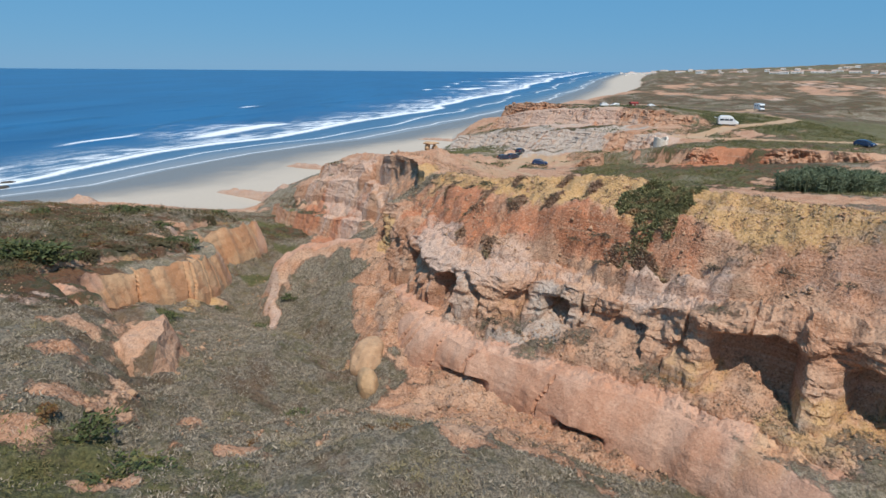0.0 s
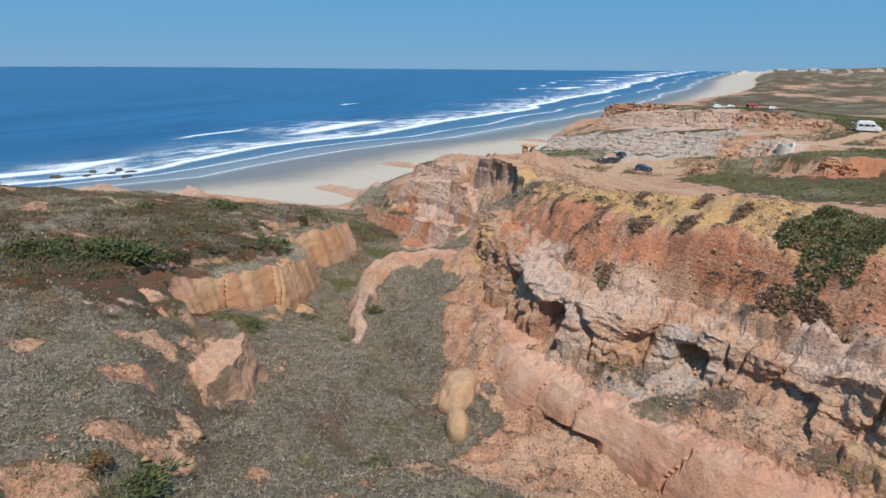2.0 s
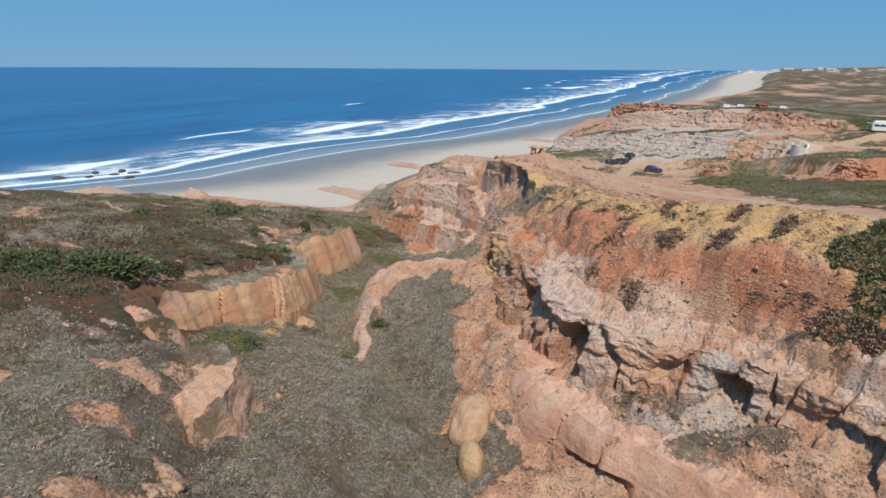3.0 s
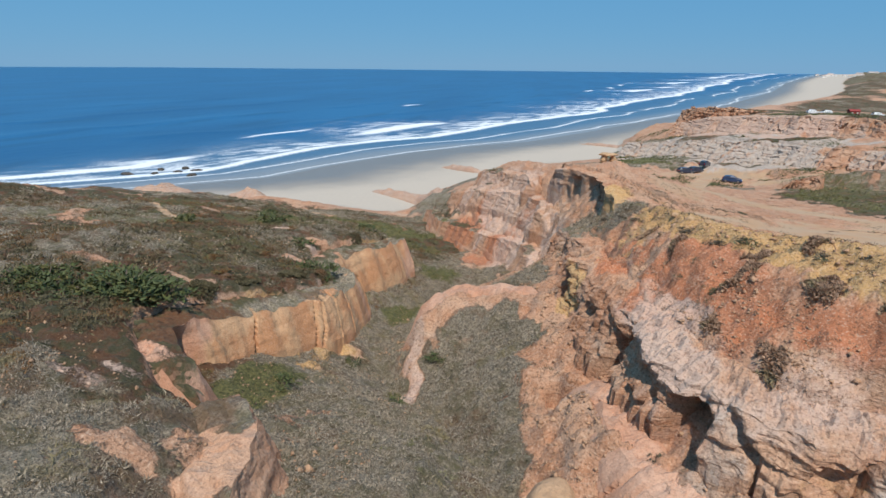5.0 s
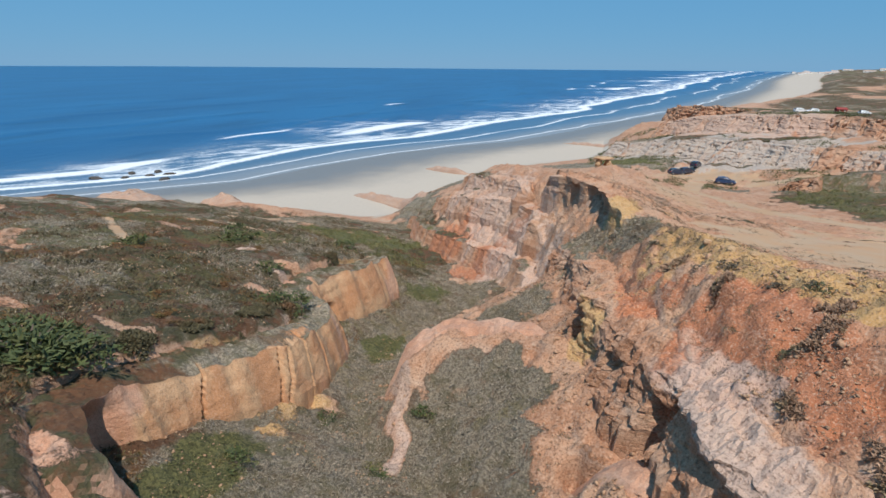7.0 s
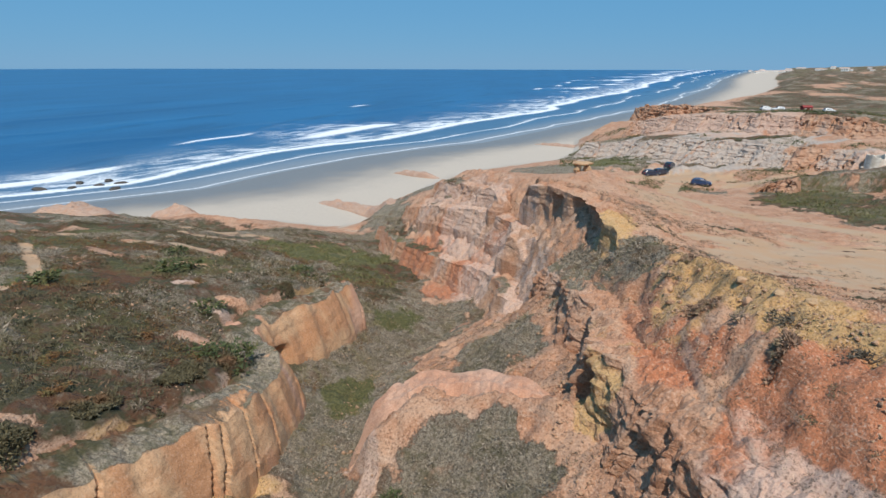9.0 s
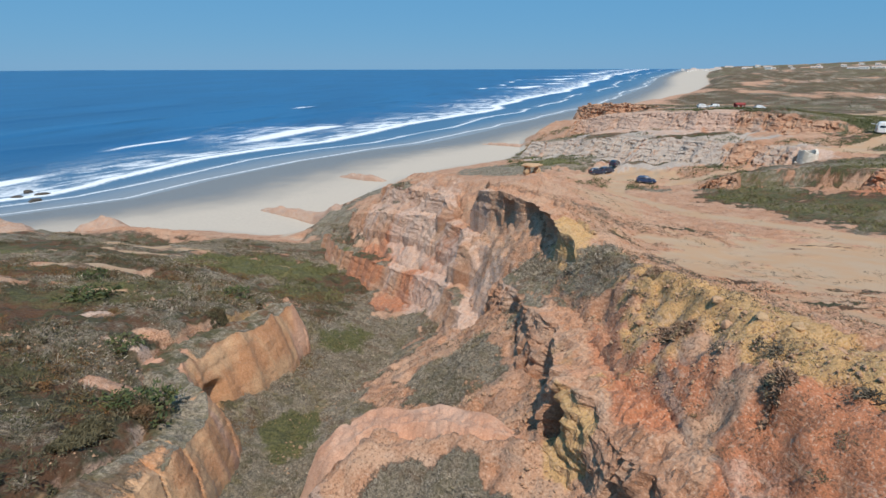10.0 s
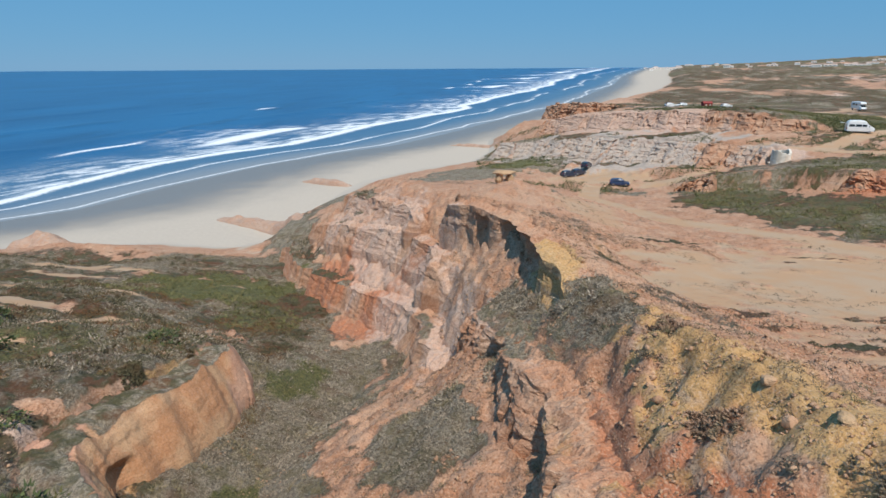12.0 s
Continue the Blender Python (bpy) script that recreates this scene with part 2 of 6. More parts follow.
def relax():
    """The ground between the lines: a sheet stretched over them, from coarse to fine."""
    height = None
    for cell, rounds in ((8.0, 300), (4.0, 160), (2.0, 120), (1.0, 90), (CELL, 70)):
        nx, ny = int((X1 - X0) / cell) + 1, int((Y1 - Y0) / cell) + 1
        fixed, weight = np.zeros((ny, nx)), np.zeros((ny, nx))

        def pin(x, y, z):
            i, j = np.rint((x - X0) / cell).astype(int), np.rint((y - Y0) / cell).astype(int)
            ok = (i >= 0) & (i < nx) & (j >= 0) & (j < ny)
            np.add.at(fixed, (j[ok], i[ok]), z[ok])
            np.add.at(weight, (j[ok], i[ok]), 1.0)

        for line in LINES.values():
            p = along(line, cell * 0.5)
            pin(p[:, 0], p[:, 1], p[:, 2])
        for key, line in SCARPS.items():
            p, n = scarp_course(line, cell * 0.4)
            for inward, z in ((1.7, 2), (0.55, 3)):
                q = p[:, :2] - n * max(inward + SET_BACK.get(key, 0.0), cell * (0.5 if z == 2 else -0.5))
                pin(q[:, 0], q[:, 1], p[:, z] + ({"cave_cliff": 0.5, "left_cliff": 0.7}.get(key, 0.0) if z == 2 else 0))
        held = weight > 0
        fixed[held] /= weight[held]
        if height is None:
            height = np.full((ny, nx), 15.0)
        else:
            oy, ox = height.shape
            gy, gx = np.linspace(0, oy - 1, ny), np.linspace(0, ox - 1, nx)
            height = sample(height, gx[None, :] + 0 * gy[:, None], gy[:, None] + 0 * gx[None, :])
        for _ in range(rounds):
            height[held] = fixed[held]
            pad = np.pad(height, 1, mode="edge")
            height = (pad[2:, 1:-1] + pad[:-2, 1:-1] + pad[1:-1, 2:] + pad[1:-1, :-2]) * 0.25
        height[held] = height[held] * 0.3 + fixed[held] * 0.7
    return height


def sample(grid, gx, gy):
    i = np.clip(np.floor(gx).astype(int), 0, grid.shape[1] - 2)
    j = np.clip(np.floor(gy).astype(int), 0, grid.shape[0] - 2)
    u, v = np.clip(gx - i, 0, 1), np.clip(gy - j, 0, 1)
    return (grid[j, i] * (1 - u) + grid[j, i + 1] * u) * (1 - v) + (grid[j + 1, i] * (1 - u) + grid[j + 1, i + 1] * u) * v


RELIEF = relax()
SHORE_Y = np.array([-400, 120, 153, 171, 200, 238, 268, 292, 340, 415, 524, 650, 1050, 1700, 2600, 4200, 9000.0])
SHORE_X = np.array([-300, -160, -125, -108, -99, -82, -61, -38, -14, 19, 70, 118, 258, 450, 750, 1300, 3000.0])


def far_land(x, y):
    """Heights of the coast beyond the near relief."""
    inland = (x - np.interp(y, SHORE_Y, SHORE_X)) * 0.85
    foot = np.interp(y, [0, 330, 500, 700, 1300, 4000], [40, 30, 44, 60, 90, 160])
    beach = np.clip(inland / foot, -1, 1) * 2.4
    rise = smooth(0, 1, (inland - foot) / (14 + foot * 0.35)) * (10 + 4 * fbm(x / 60, y / 60, 0, 3, 31))
    dunes = smooth(0, 60, inland - foot) * 7 * fbm(x / 80, y / 70, 0, 5, 12)
    hills = smooth(2600, 4700, np.hypot(x, y)) * smooth(0, 2600, inland) * (95 + 30 * fbm(x / 900, y / 900, 0, 3, 44))
    return beach + np.where(inland > foot, rise + dunes + hills, 0)


def ground_height(x, y):
    """Base height of the land, without its fine relief."""
    x, y = np.asarray(x, float), np.asarray(y, float)
    near = sample(RELIEF, (x - X0) / CELL, (y - Y0) / CELL)
    d = np.minimum(np.minimum(x - X0, X1 - x), Y1 - y)
    k = smooth(0, 26, d)
    return near * k + far_land(x, y) * (1 - k)


def spaced(a, b, fine, out_lo, ratio_lo, out_hi, ratio_hi):
    """Grid lines: even between a and b, then ever wider."""
    mid = list(np.arange(a, b, fine))
    lo, step = [], fine
    x = a
    while x > out_lo:
        step *= ratio_lo
        x -= step
        lo.append(x)
    hi, step, x = [], fine, mid[-1]
    while x < out_hi:
        step *= ratio_hi
        x += step
        hi.append(x)
    return np.array(lo[::-1] + mid + hi)


def node_material(name):
    m = bpy.data.materials.new(name)
    m.use_nodes = True
    return m, m.node_tree.nodes, m.node_tree.links, m.node_tree.nodes["Principled BSDF"]


def plain(name, color, rough=0.8, metal=0.0):
    m, n, l, b = node_material(name)
    b.inputs["Base Color"].default_value = (*color, 1)
    b.inputs["Roughness"].default_value, b.inputs["Metallic"].default_value = rough, metal
    return m


def grid_mesh(name, co, soft=True):
    ny, nx, _ = co.shape
    k = np.arange(ny * nx, dtype=np.int32).reshape(ny, nx)
    quads = np.stack([k[:-1, :-1], k[:-1, 1:], k[1:, 1:], k[1:, :-1]], -1).reshape(-1, 4)
    me = bpy.data.meshes.new(name)
    me.vertices.add(ny * nx)
    me.vertices.foreach_set("co", np.ascontiguousarray(co, np.float32).ravel())
    me.loops.add(quads.size)
    me.loops.foreach_set("vertex_index", quads.ravel())
    me.polygons.add(len(quads))
    me.polygons.foreach_set("loop_start", np.arange(0, quads.size, 4, dtype=np.int32))
    me.polygons.foreach_set("use_smooth", np.full(len(quads), soft))
    me.update(calc_edges=True)
    return me

# ---- ground cover: where scrub, sand and each colour of rock lie ----
# (x, y, half width, half length, strength)
SCRUB = [(-9.9, 42.2, 2.9, 1.7, 1), (12, 14.6, 4, 2.6, 0.62), (-7.8, 33.4, 3.2, 2.8, 1), (-6.6, 30.2, 2, 2.4, 0.9), (33, 172, 7, 3, 0.9), (22, 188, 7, 3, 0.9), (46, 158, 6, 3, 0.9), (6, 24.3, 3, 1.0, 0.44), (9.6, 21, 2.4, 1.0, 0.46), (3, 26.6, 2.4, 0.9, 0.4), (60, 108, 15, 5, 0.7), (9, 15.4, 5, 2.4, 0.75), (-18.4, 31.6, 3.4, 4.4, 1), (-20.5, 26.8, 3.5, 2.4, 1), (46, 178, 14, 4, 0.8), (28, 200, 12, 5, 0.8), (15, 216, 10, 6, 0.8), (60, 200, 10, 8, 0.7), (24, 138, 5, 6, 0.7), (-9, 24, 6.5, 10, 1), (-6, 10, 16, 6.5, 0.95), (-15, 36, 4.5, 6, 0.9), (-18, 50, 4.5, 12, 1), (-17.5, 66, 5.5, 14, 0.95), (-33, 88, 11, 13, 1), (-23, 79, 5, 7, 1), (-39, 130, 6, 12, 0.95), (-34, 150, 6, 12, 0.8), (-1.8, 17.6, 4.4, 3.2, 0.7),
         (-10, 39.8, 4.4, 2.8, 1), (-9.4, 36.6, 3.6, 3.0, 1), (-7.6, 40.2, 2.2, 1.8, 0.9), (-9, 54, 3, 4.2, 1), (-4.5, 61, 1.8, 6, 0.8), (-1.4, 56, 2.2, 4.4, 0.6), (-34, 114, 7, 12, 0.6), (-12.5, 31, 3.5, 5, 0.9),
         (45, 101, 17, 14, 1), (36, 122, 9, 12, 1), (64, 82, 16, 9, 1), (100, 80, 34, 24, 0.9), (115, 160, 44, 60, 0.9), (60, 60, 22, 8, 0.5), (8, 185, 14, 14, 0.9), (-8, 170, 14, 22, 0.7),
         (3, 84, 4, 8, 0.4), (6, 120, 4, 14, 0.55), (-10, 126, 8, 16, 0.4), (72, 200, 16, 30, 0.7), (95, 260, 50, 50, 0.9), (5, 225, 9, 12, 0.7), (-11, 71, 2, 5, 0.6), (6.5, 66, 3, 7, 0.45), (14, 14, 5, 3, 0.6), (5, 58, 3, 6, 0.45), (12, 44, 4, 4, 0.4), (58, 130, 14, 10, 0.95), (78, 126, 22, 13, 0.95), (92, 182, 20, 32, 0.9), (49, 141, 8, 5, 0.7), (66, 104, 18, 8, 0.8)]
GREEN = [(-18.9, 31.4, 1.8, 2.8, 1), (-18.2, 51.5, 1.6, 3.4, 1), (-19.2, 66, 2, 5, 0.8), (-19.6, 34, 1.6, 2.4, 1), (-36, 92, 9, 7, 1), (45, 101, 17, 14, 0.5), (64, 82, 16, 9, 0.5), (110, 150, 40, 50, 0.6), (-9, 30, 5, 3, 0.35),
         (-8, 12, 4, 2.4, 0.55), (-11.5, 12.5, 3, 2, 0.7), (36, 122, 9, 12, 0.5), (70, 124, 26, 14, 0.45), (92, 182, 20, 32, 0.5), (8, 186, 10, 8, 0.8), (110, 300, 60, 60, 0.5), (-28, 84, 6, 6, 0.5), (-34, 62, 9, 6, 0.55), (-44, 52, 10, 6, 0.5), (-30, 44, 5, 5, 0.45), (-60, 84, 14, 8, 0.6), (-38, 96, 12, 9, 1), (-26, 62, 4, 4, 0.5), (-52, 66, 10, 6, 0.5)]
SAND = [(-62, 81, 8, 1.7, 1), (-46, 70, 5, 1.2, 0.9), (-47.5, 80, 4, 1.1, 0.8), (-35, 60.5, 3, 0.9, 0.8), (-57, 95, 6, 1.6, 0.9), (-37, 65, 2.2, 0.8, 0.8), (24, 72, 19, 15, 1), (38, 50, 16, 12, 0.95), (8, 102, 7, 14, 0.6), (23, 157, 12, 9, 1), (33, 146, 6, 4, 0.8), (52, 40, 14, 14, 0.8), (-43, 83.5, 3, 2, 1), (-46, 73, 5, 2.2, 1), (-36, 71, 2, 1.6, 0.8),
        (-60, 101, 11, 2.6, 0.8), (13, 52, 6, 8, 0.6), (-78, 108, 7, 3, 0.7), (-37, 98, 2, 1, 0.6), (-100, 92, 9, 4, 0.7)]
RED = [(0.6, 37, 2.6, 3.4, 1), (-1.4, 42.6, 1.6, 3, 1), (9.8, 27.2, 1.6, 1.4, 0.7), (2.4, 32.6, 1.8, 1.6, 0.7), (-2.2, 47.5, 1, 2.6, 0.6), (-7, 34.5, 1.6, 2.2, 0.5), (-15, 83, 7, 5, 0.7), (-24, 94, 7, 6, 0.7),
       (-34, 106, 5, 8, 0.5), (60, 112, 16, 6, 0.9), (56, 186, 14, 5, 0.5), (-24, 133, 6, 8, 0.6), (9, 56, 3, 5, 0.5), (15, 46, 5, 3, 0.5), (-22.5, 56, 1.6, 6, 0.6), (30, 225, 10, 20, 0.2), (-1, 45, 3, 2, 0.5)]
YELLOW = [(-2, 60.6, 1.4, 3, 1), (-21, 40, 3, 9, 1), (-22.6, 55, 2.6, 7, 0.7), (6, 37.5, 7, 4, 1), (13, 29, 5, 4, 0.9), (19, 21, 6, 4, 0.6), (1.6, 46, 2.2, 5, 0.9), (0.4, 53, 1.8, 5, 0.6), (-4, 42.6, 1.1, 1.4, 1), (-4.2, 48, 0.7, 1.6, 0.4), (-1.6, 63, 1.5, 3.4, 0.9), (-20, 44, 1.6, 1.2, 0.7),
          (10.5, 20.5, 2.2, 1.4, 0.5), (-4.4, 28.6, 1.1, 1.8, 0.9), (3, 72, 3, 5, 0.4), (14, 17, 3, 1.5, 0.6), (5.6, 27.6, 4, 1.6, 0.4)]
PALE = [(-13.8, 23.6, 1.2, 2.4, 0.45), (-8, 68, 2.6, 6, 0.75), (-12, 80, 4, 7, 0.75), (-17, 94, 5, 8, 0.75), (-24, 110, 5, 8, 0.7), (-21.2, 24.6, 1.8, 0.5, 0.8), (-20, 25.7, 1.2, 0.4, 0.8), (-18.2, 25.3, 0.8, 0.4, 0.7), (-31, 54.6, 1.6, 0.6, 0.9), (-27.4, 56.4, 1.2, 0.6, 0.9), (-26.6, 51, 2.0, 0.7, 0.9), (-0.6, 36, 0.8, 3, 0.6), (9.8, 24, 1.3, 1.0, 1), (11.5, 22.6, 2.4, 1.2, 0.7), (3.4, 30, 2.6, 1.4, 0.6), (-4.2, 53.5, 0.6, 1.4, 0.5), (-5.4, 64, 0.9, 5, 0.7), (-8, 75, 1.2, 3, 0.7), (1.2, 27.6, 1.8, 1.2, 0.5),
        (17, 20, 3, 2, 0.5), (23, 17, 4, 3, 0.8), (-1, 31.2, 1.4, 2, 0.5), (-21.8, 42, 1.0, 4, 0.85), (-21.2, 47.5, 0.9, 1.6, 0.7), (-22, 36, 1, 2, 0.4), (-14, 94, 5, 8, 0.7), (-20, 106, 6, 8, 0.6), (-13, 83, 3, 5, 0.6), (57, 145, 5, 5, 0.8), (48, 198, 26, 26, 0.8), (34, 232, 14, 20, 0.7), (-0.5, 98, 3, 1.4, 0.5),
        (60, 232, 10, 6, 0.9), (110, 400, 60, 30, 0.5), (-25, 46.5, 1.5, 1.5, 0.5), (-24.5, 56, 1.2, 1.2, 0.5), (12, 92, 8, 1.2, 0.4)]
GREY = [(40, 170, 22, 12, 1), (26, 190, 16, 12, 1), (14, 208, 12, 12, 1), (4, 226, 8, 10, 1), (57, 151, 8, 5, 0.6), (4.6, 25.4, 4, 1.8, 0.62), (0.4, 28.2, 2, 1.6, 0.5), (11.5, 14.5, 5, 3, 0.7)]
BARE = [(-13.8, 23.6, 1.1, 2.4, 0.9), (-21.2, 24.6, 1.8, 0.5, 0.55), (-20, 25.7, 1.2, 0.4, 0.55), (-18.2, 25.3, 0.8, 0.4, 0.5), (-31, 54.6, 1.6, 0.6, 0.8), (-26.6, 51, 2.0, 0.7, 0.8), (-12, 15.6, 1.8, 0.9, 0.6), (-14.4, 18.6, 1.3, 0.8, 0.6), (-12.8, 13.4, 1.6, 0.8, 0.7), (-9, 12.4, 1.2, 0.45, 0.8), (-6.6, 14.4, 0.9, 0.4, 0.7), (1.4, 17.6, 1.7, 0.9, 0.95), (-16.5, 22, 1.5, 0.7, 0.7),
        (-21, 28, 1.4, 0.8, 0.6), (-25, 47, 1.6, 0.7, 0.8), (-26, 36.6, 1.8, 0.6, 0.7), (-27, 53, 1.4, 0.6, 0.8), (-20, 20, 1.8, 0.6, 0.5), (-16, 91, 5, 9, 1), (-22, 102, 5, 9, 1), (-11, 81, 3, 6, 1), (-27, 113, 4, 7, 0.9)]
RIM = [(9, 60, 3, 3, 0.8), (12, 55, 3.5, 2.4, 0.8), (5, 76, 3.5, 1.4, 0.85), (14, 86, 5, 1.6, 0.9), (24, 80.5, 6, 1.5, 0.9), (18, 62, 4, 0.9, 0.7), (4, 68, 2.4, 2.4, 0.7), (34, 74, 6, 1.2, 0.8), (22, 50, 5, 2, 0.7)]
TRAILS = [[(-15, 43.4), (-13.8, 42.2), (-14.3, 40.6), (-13.4, 39.6), (-13.1, 37.4)], [(46, 60), (34, 84), (20, 104), (15, 128), (20, 146)], [(66, 146), (79, 155), (95, 163), (112, 180), (112, 200), (104, 212), (124, 228), (130, 240), (150, 250)],
          [(100, 128), (84, 132), (70, 140), (60, 148)], [(33, 143), (48, 149), (58, 152)], [(-36, 40), (-40, 52), (-52, 62)]]
TRAIL_WIDTH = [0.5, 2.0, 2.2, 1.6, 1.6, 0.5]


def blobs(table, x, y, wx, wy):
    total = np.zeros_like(x)
    rag = 0.32 * fbm(x / 1.3, y / 1.3, 0, 4, 66)
    for cx, cy, rx, ry, strength in table:
        d = np.hypot((x + wx * rx * 0.5 - cx) / rx, (y + wy * ry * 0.5 - cy) / ry) + rag
        total = np.maximum(total, strength * smooth(1.25, 0.6, d))
    return total


def near_line(line, x, y):
    best = np.full(x.shape, 1e9)
    for (ax, ay), (bx, by) in zip(line[:-1], line[1:]):
        dx, dy = bx - ax, by - ay
        t = np.clip(((x - ax) * dx + (y - ay) * dy) / (dx * dx + dy * dy), 0, 1)
        best = np.minimum(best, np.hypot(x - ax - t * dx, y - ay - t * dy))
    return best


def cover(x, y, z):
    """Shares of scrub, green, sand, wet sand, and the tints of the rock at each place."""
    wx, wy = fbm(x / 5, y / 5, 0, 5, 61, 0.6) * 1.5, fbm(x / 5, y / 5, 0, 5, 71, 0.6) * 1.5
    far = smooth(300, 380, np.hypot(x, y))
    inland = (x - np.interp(y, SHORE_Y, SHORE_X)) * 0.85
    scrub = blobs(SCRUB, x, y, wx, wy)
    left = smooth(-19, -21, x + 1.2 * wx) * smooth(125, 112, y) * (0.95 - 0.6 * smooth(0.3, 0.46, fbm(x / 4.5, y / 3, 0, 4, 64)))
    hill = smooth(-11, -13.5, x + wx) * smooth(31, 26, y) * (0.95 - 0.7 * smooth(0.1, 0.28, fbm(x / 3, y / 2, 0, 4, 65)))
    scrub = np.maximum(np.maximum(scrub, left), hill)
    scrub = np.maximum(scrub, 0.30 * smooth(-6, -2, x) * smooth(45, 20, y))
    outer = far * (0.78 + 1.5 * fbm(x / 45, y / 70, 0, 5, 91, 0.6))
    outer = np.maximum(outer, smooth(110, 140, x) * smooth(420, 300, y) * (0.8 + 0.9 * fbm(x / 20, y / 26, 0, 4, 98)))
    # haze put into the colour: land past 900 m goes over to dark scrub
    far_haze = smooth(900, 1700, np.hypot(x, y)) * smooth(-0.35, 0.0, fbm(x / 260, y / 400, 0, 3, 96))
    scrub = np.maximum(scrub, np.maximum(outer, far_haze) * smooth(60, 100, inland))
    green = np.maximum(blobs(GREEN, x, y, wx, wy), np.maximum(far_haze * 0.5, 0.35 * far * smooth(-0.1, 0.35, fbm(x / 160, y / 160, 0, 4, 95))))
    sand = blobs(SAND, x, y, wx, wy)
    path = smooth(0.75, 0.3, near_line(TRAILS[0], x + wx * 0.4, y + wy * 0.4))
    for line, width in zip(TRAILS[1:], TRAIL_WIDTH[1:]):
        sand = np.maximum(sand, smooth(width * 1.25, width * 0.7, near_line(line, x + wx * 0.4, y + wy * 0.4)))
    beach = smooth(4.2, 3.0, z + 0.6 * wx) * (y > 100)
    sand = np.maximum(sand * (1 - 0.45 * smooth(0.12, 0.4, fbm(x / 5, y / 4, 0, 5, 97, 0.6))), beach)
    rim = blobs(RIM, x, y, wx, wy) * smooth(-0.12, 0.12, fbm(x / 2.2, y / 1.2, 0, 4, 92))
    sand = sand * (1 - 0.9 * rim)
    scrub = scrub * (1 - sand) * (1 - blobs(BARE, x, y, wx, wy)) * (1 - path)
    scrub = np.maximum(scrub, 0.75 * rim)
    wet = smooth(48, 12, inland + 4 * wx) * beach
    # the mesa's beds: rose-white above the caves, then red, then yellow under the crest
    top = np.interp(y, [16, 26, 36, 41, 46, 53, 60], [30.6, 30, 29, 28, 27.6, 26.1, 24.8])
    mesa = smooth(-5, -3.5, x) * smooth(62, 55, y) * smooth(24.2, 24.8, z) * smooth(3, 1, x - np.interp(y, [10, 18, 25.5, 32.5, 36.5, 41, 46.5, 53.5, 60], [30, 20, 14.5, 9, 5, 2, 1, -0.3, -1.5]))
    h = (z - 25) / (top - 25) + 0.22 * wx
    north = smooth(40, 47, y)
    yellow = np.maximum(blobs(YELLOW, x, y, wx, wy) * (1 - mesa), mesa * np.maximum(smooth(0.68, 0.86, h), north * 0.9 * smooth(0.0, 0.4, wy + 0.35)))
    red = np.maximum(blobs(RED, x, y, wx, wy), mesa * smooth(0.2, 0.35, h) * smooth(0.85, 0.7, h) * (0.42 + 0.7 * wy))
    pale = np.maximum(np.maximum(blobs(PALE, x, y, wx, wy), mesa * smooth(0.24, 0.12, h) * (0.5 + 0.9 * wy) * (1 - 0.75 * smooth(35, 41, y))), far * smooth(0.0, 0.3, fbm(x / 60, y / 50, 0, 5, 93)))
    pale = np.maximum(pale, 0.8 * path)
    heath = smooth(-19, -23, x + wx) * smooth(128, 112, y) * smooth(22, 28, y) * (0.6 + 0.9 * fbm(x / 7, y / 4.5, 0, 4, 99))
    heath = np.maximum(heath, blobs([(-24, 27.5, 6, 4, 0.9), (-27, 37, 5, 5, 0.7)], x, y, wx, wy))
    heath = np.maximum(np.maximum(heath, rim), smooth(14, 22, x) * smooth(70, 84, y) * smooth(5200, 4200, y) * (0.7 + 0.9 * fbm(x / 9, y / 9, 0, 4, 94)))
    return {"heath": heath, "scrub": scrub, "green": green, "sand": sand, "wet": wet, "beach": beach, "red": red, "yellow": yellow, "pale": pale, "grey": blobs(GREY, x, y, wx, wy)}


def store(me, shares):
    for name, keys in (("cover", ("scrub", "green", "sand", "wet")), ("tint", ("red", "yellow", "pale", "grey"))):
        att = me.attributes.new(name, "FLOAT_COLOR", "POINT")
        att.data.foreach_set("color", np.stack([shares[k].ravel() for k in keys], -1).astype(np.float32).ravel())
    for name in ("beach", "heath"):
        att = me.attributes.new(name, "FLOAT", "POINT")
        att.data.foreach_set("value", shares[name].astype(np.float32).ravel())


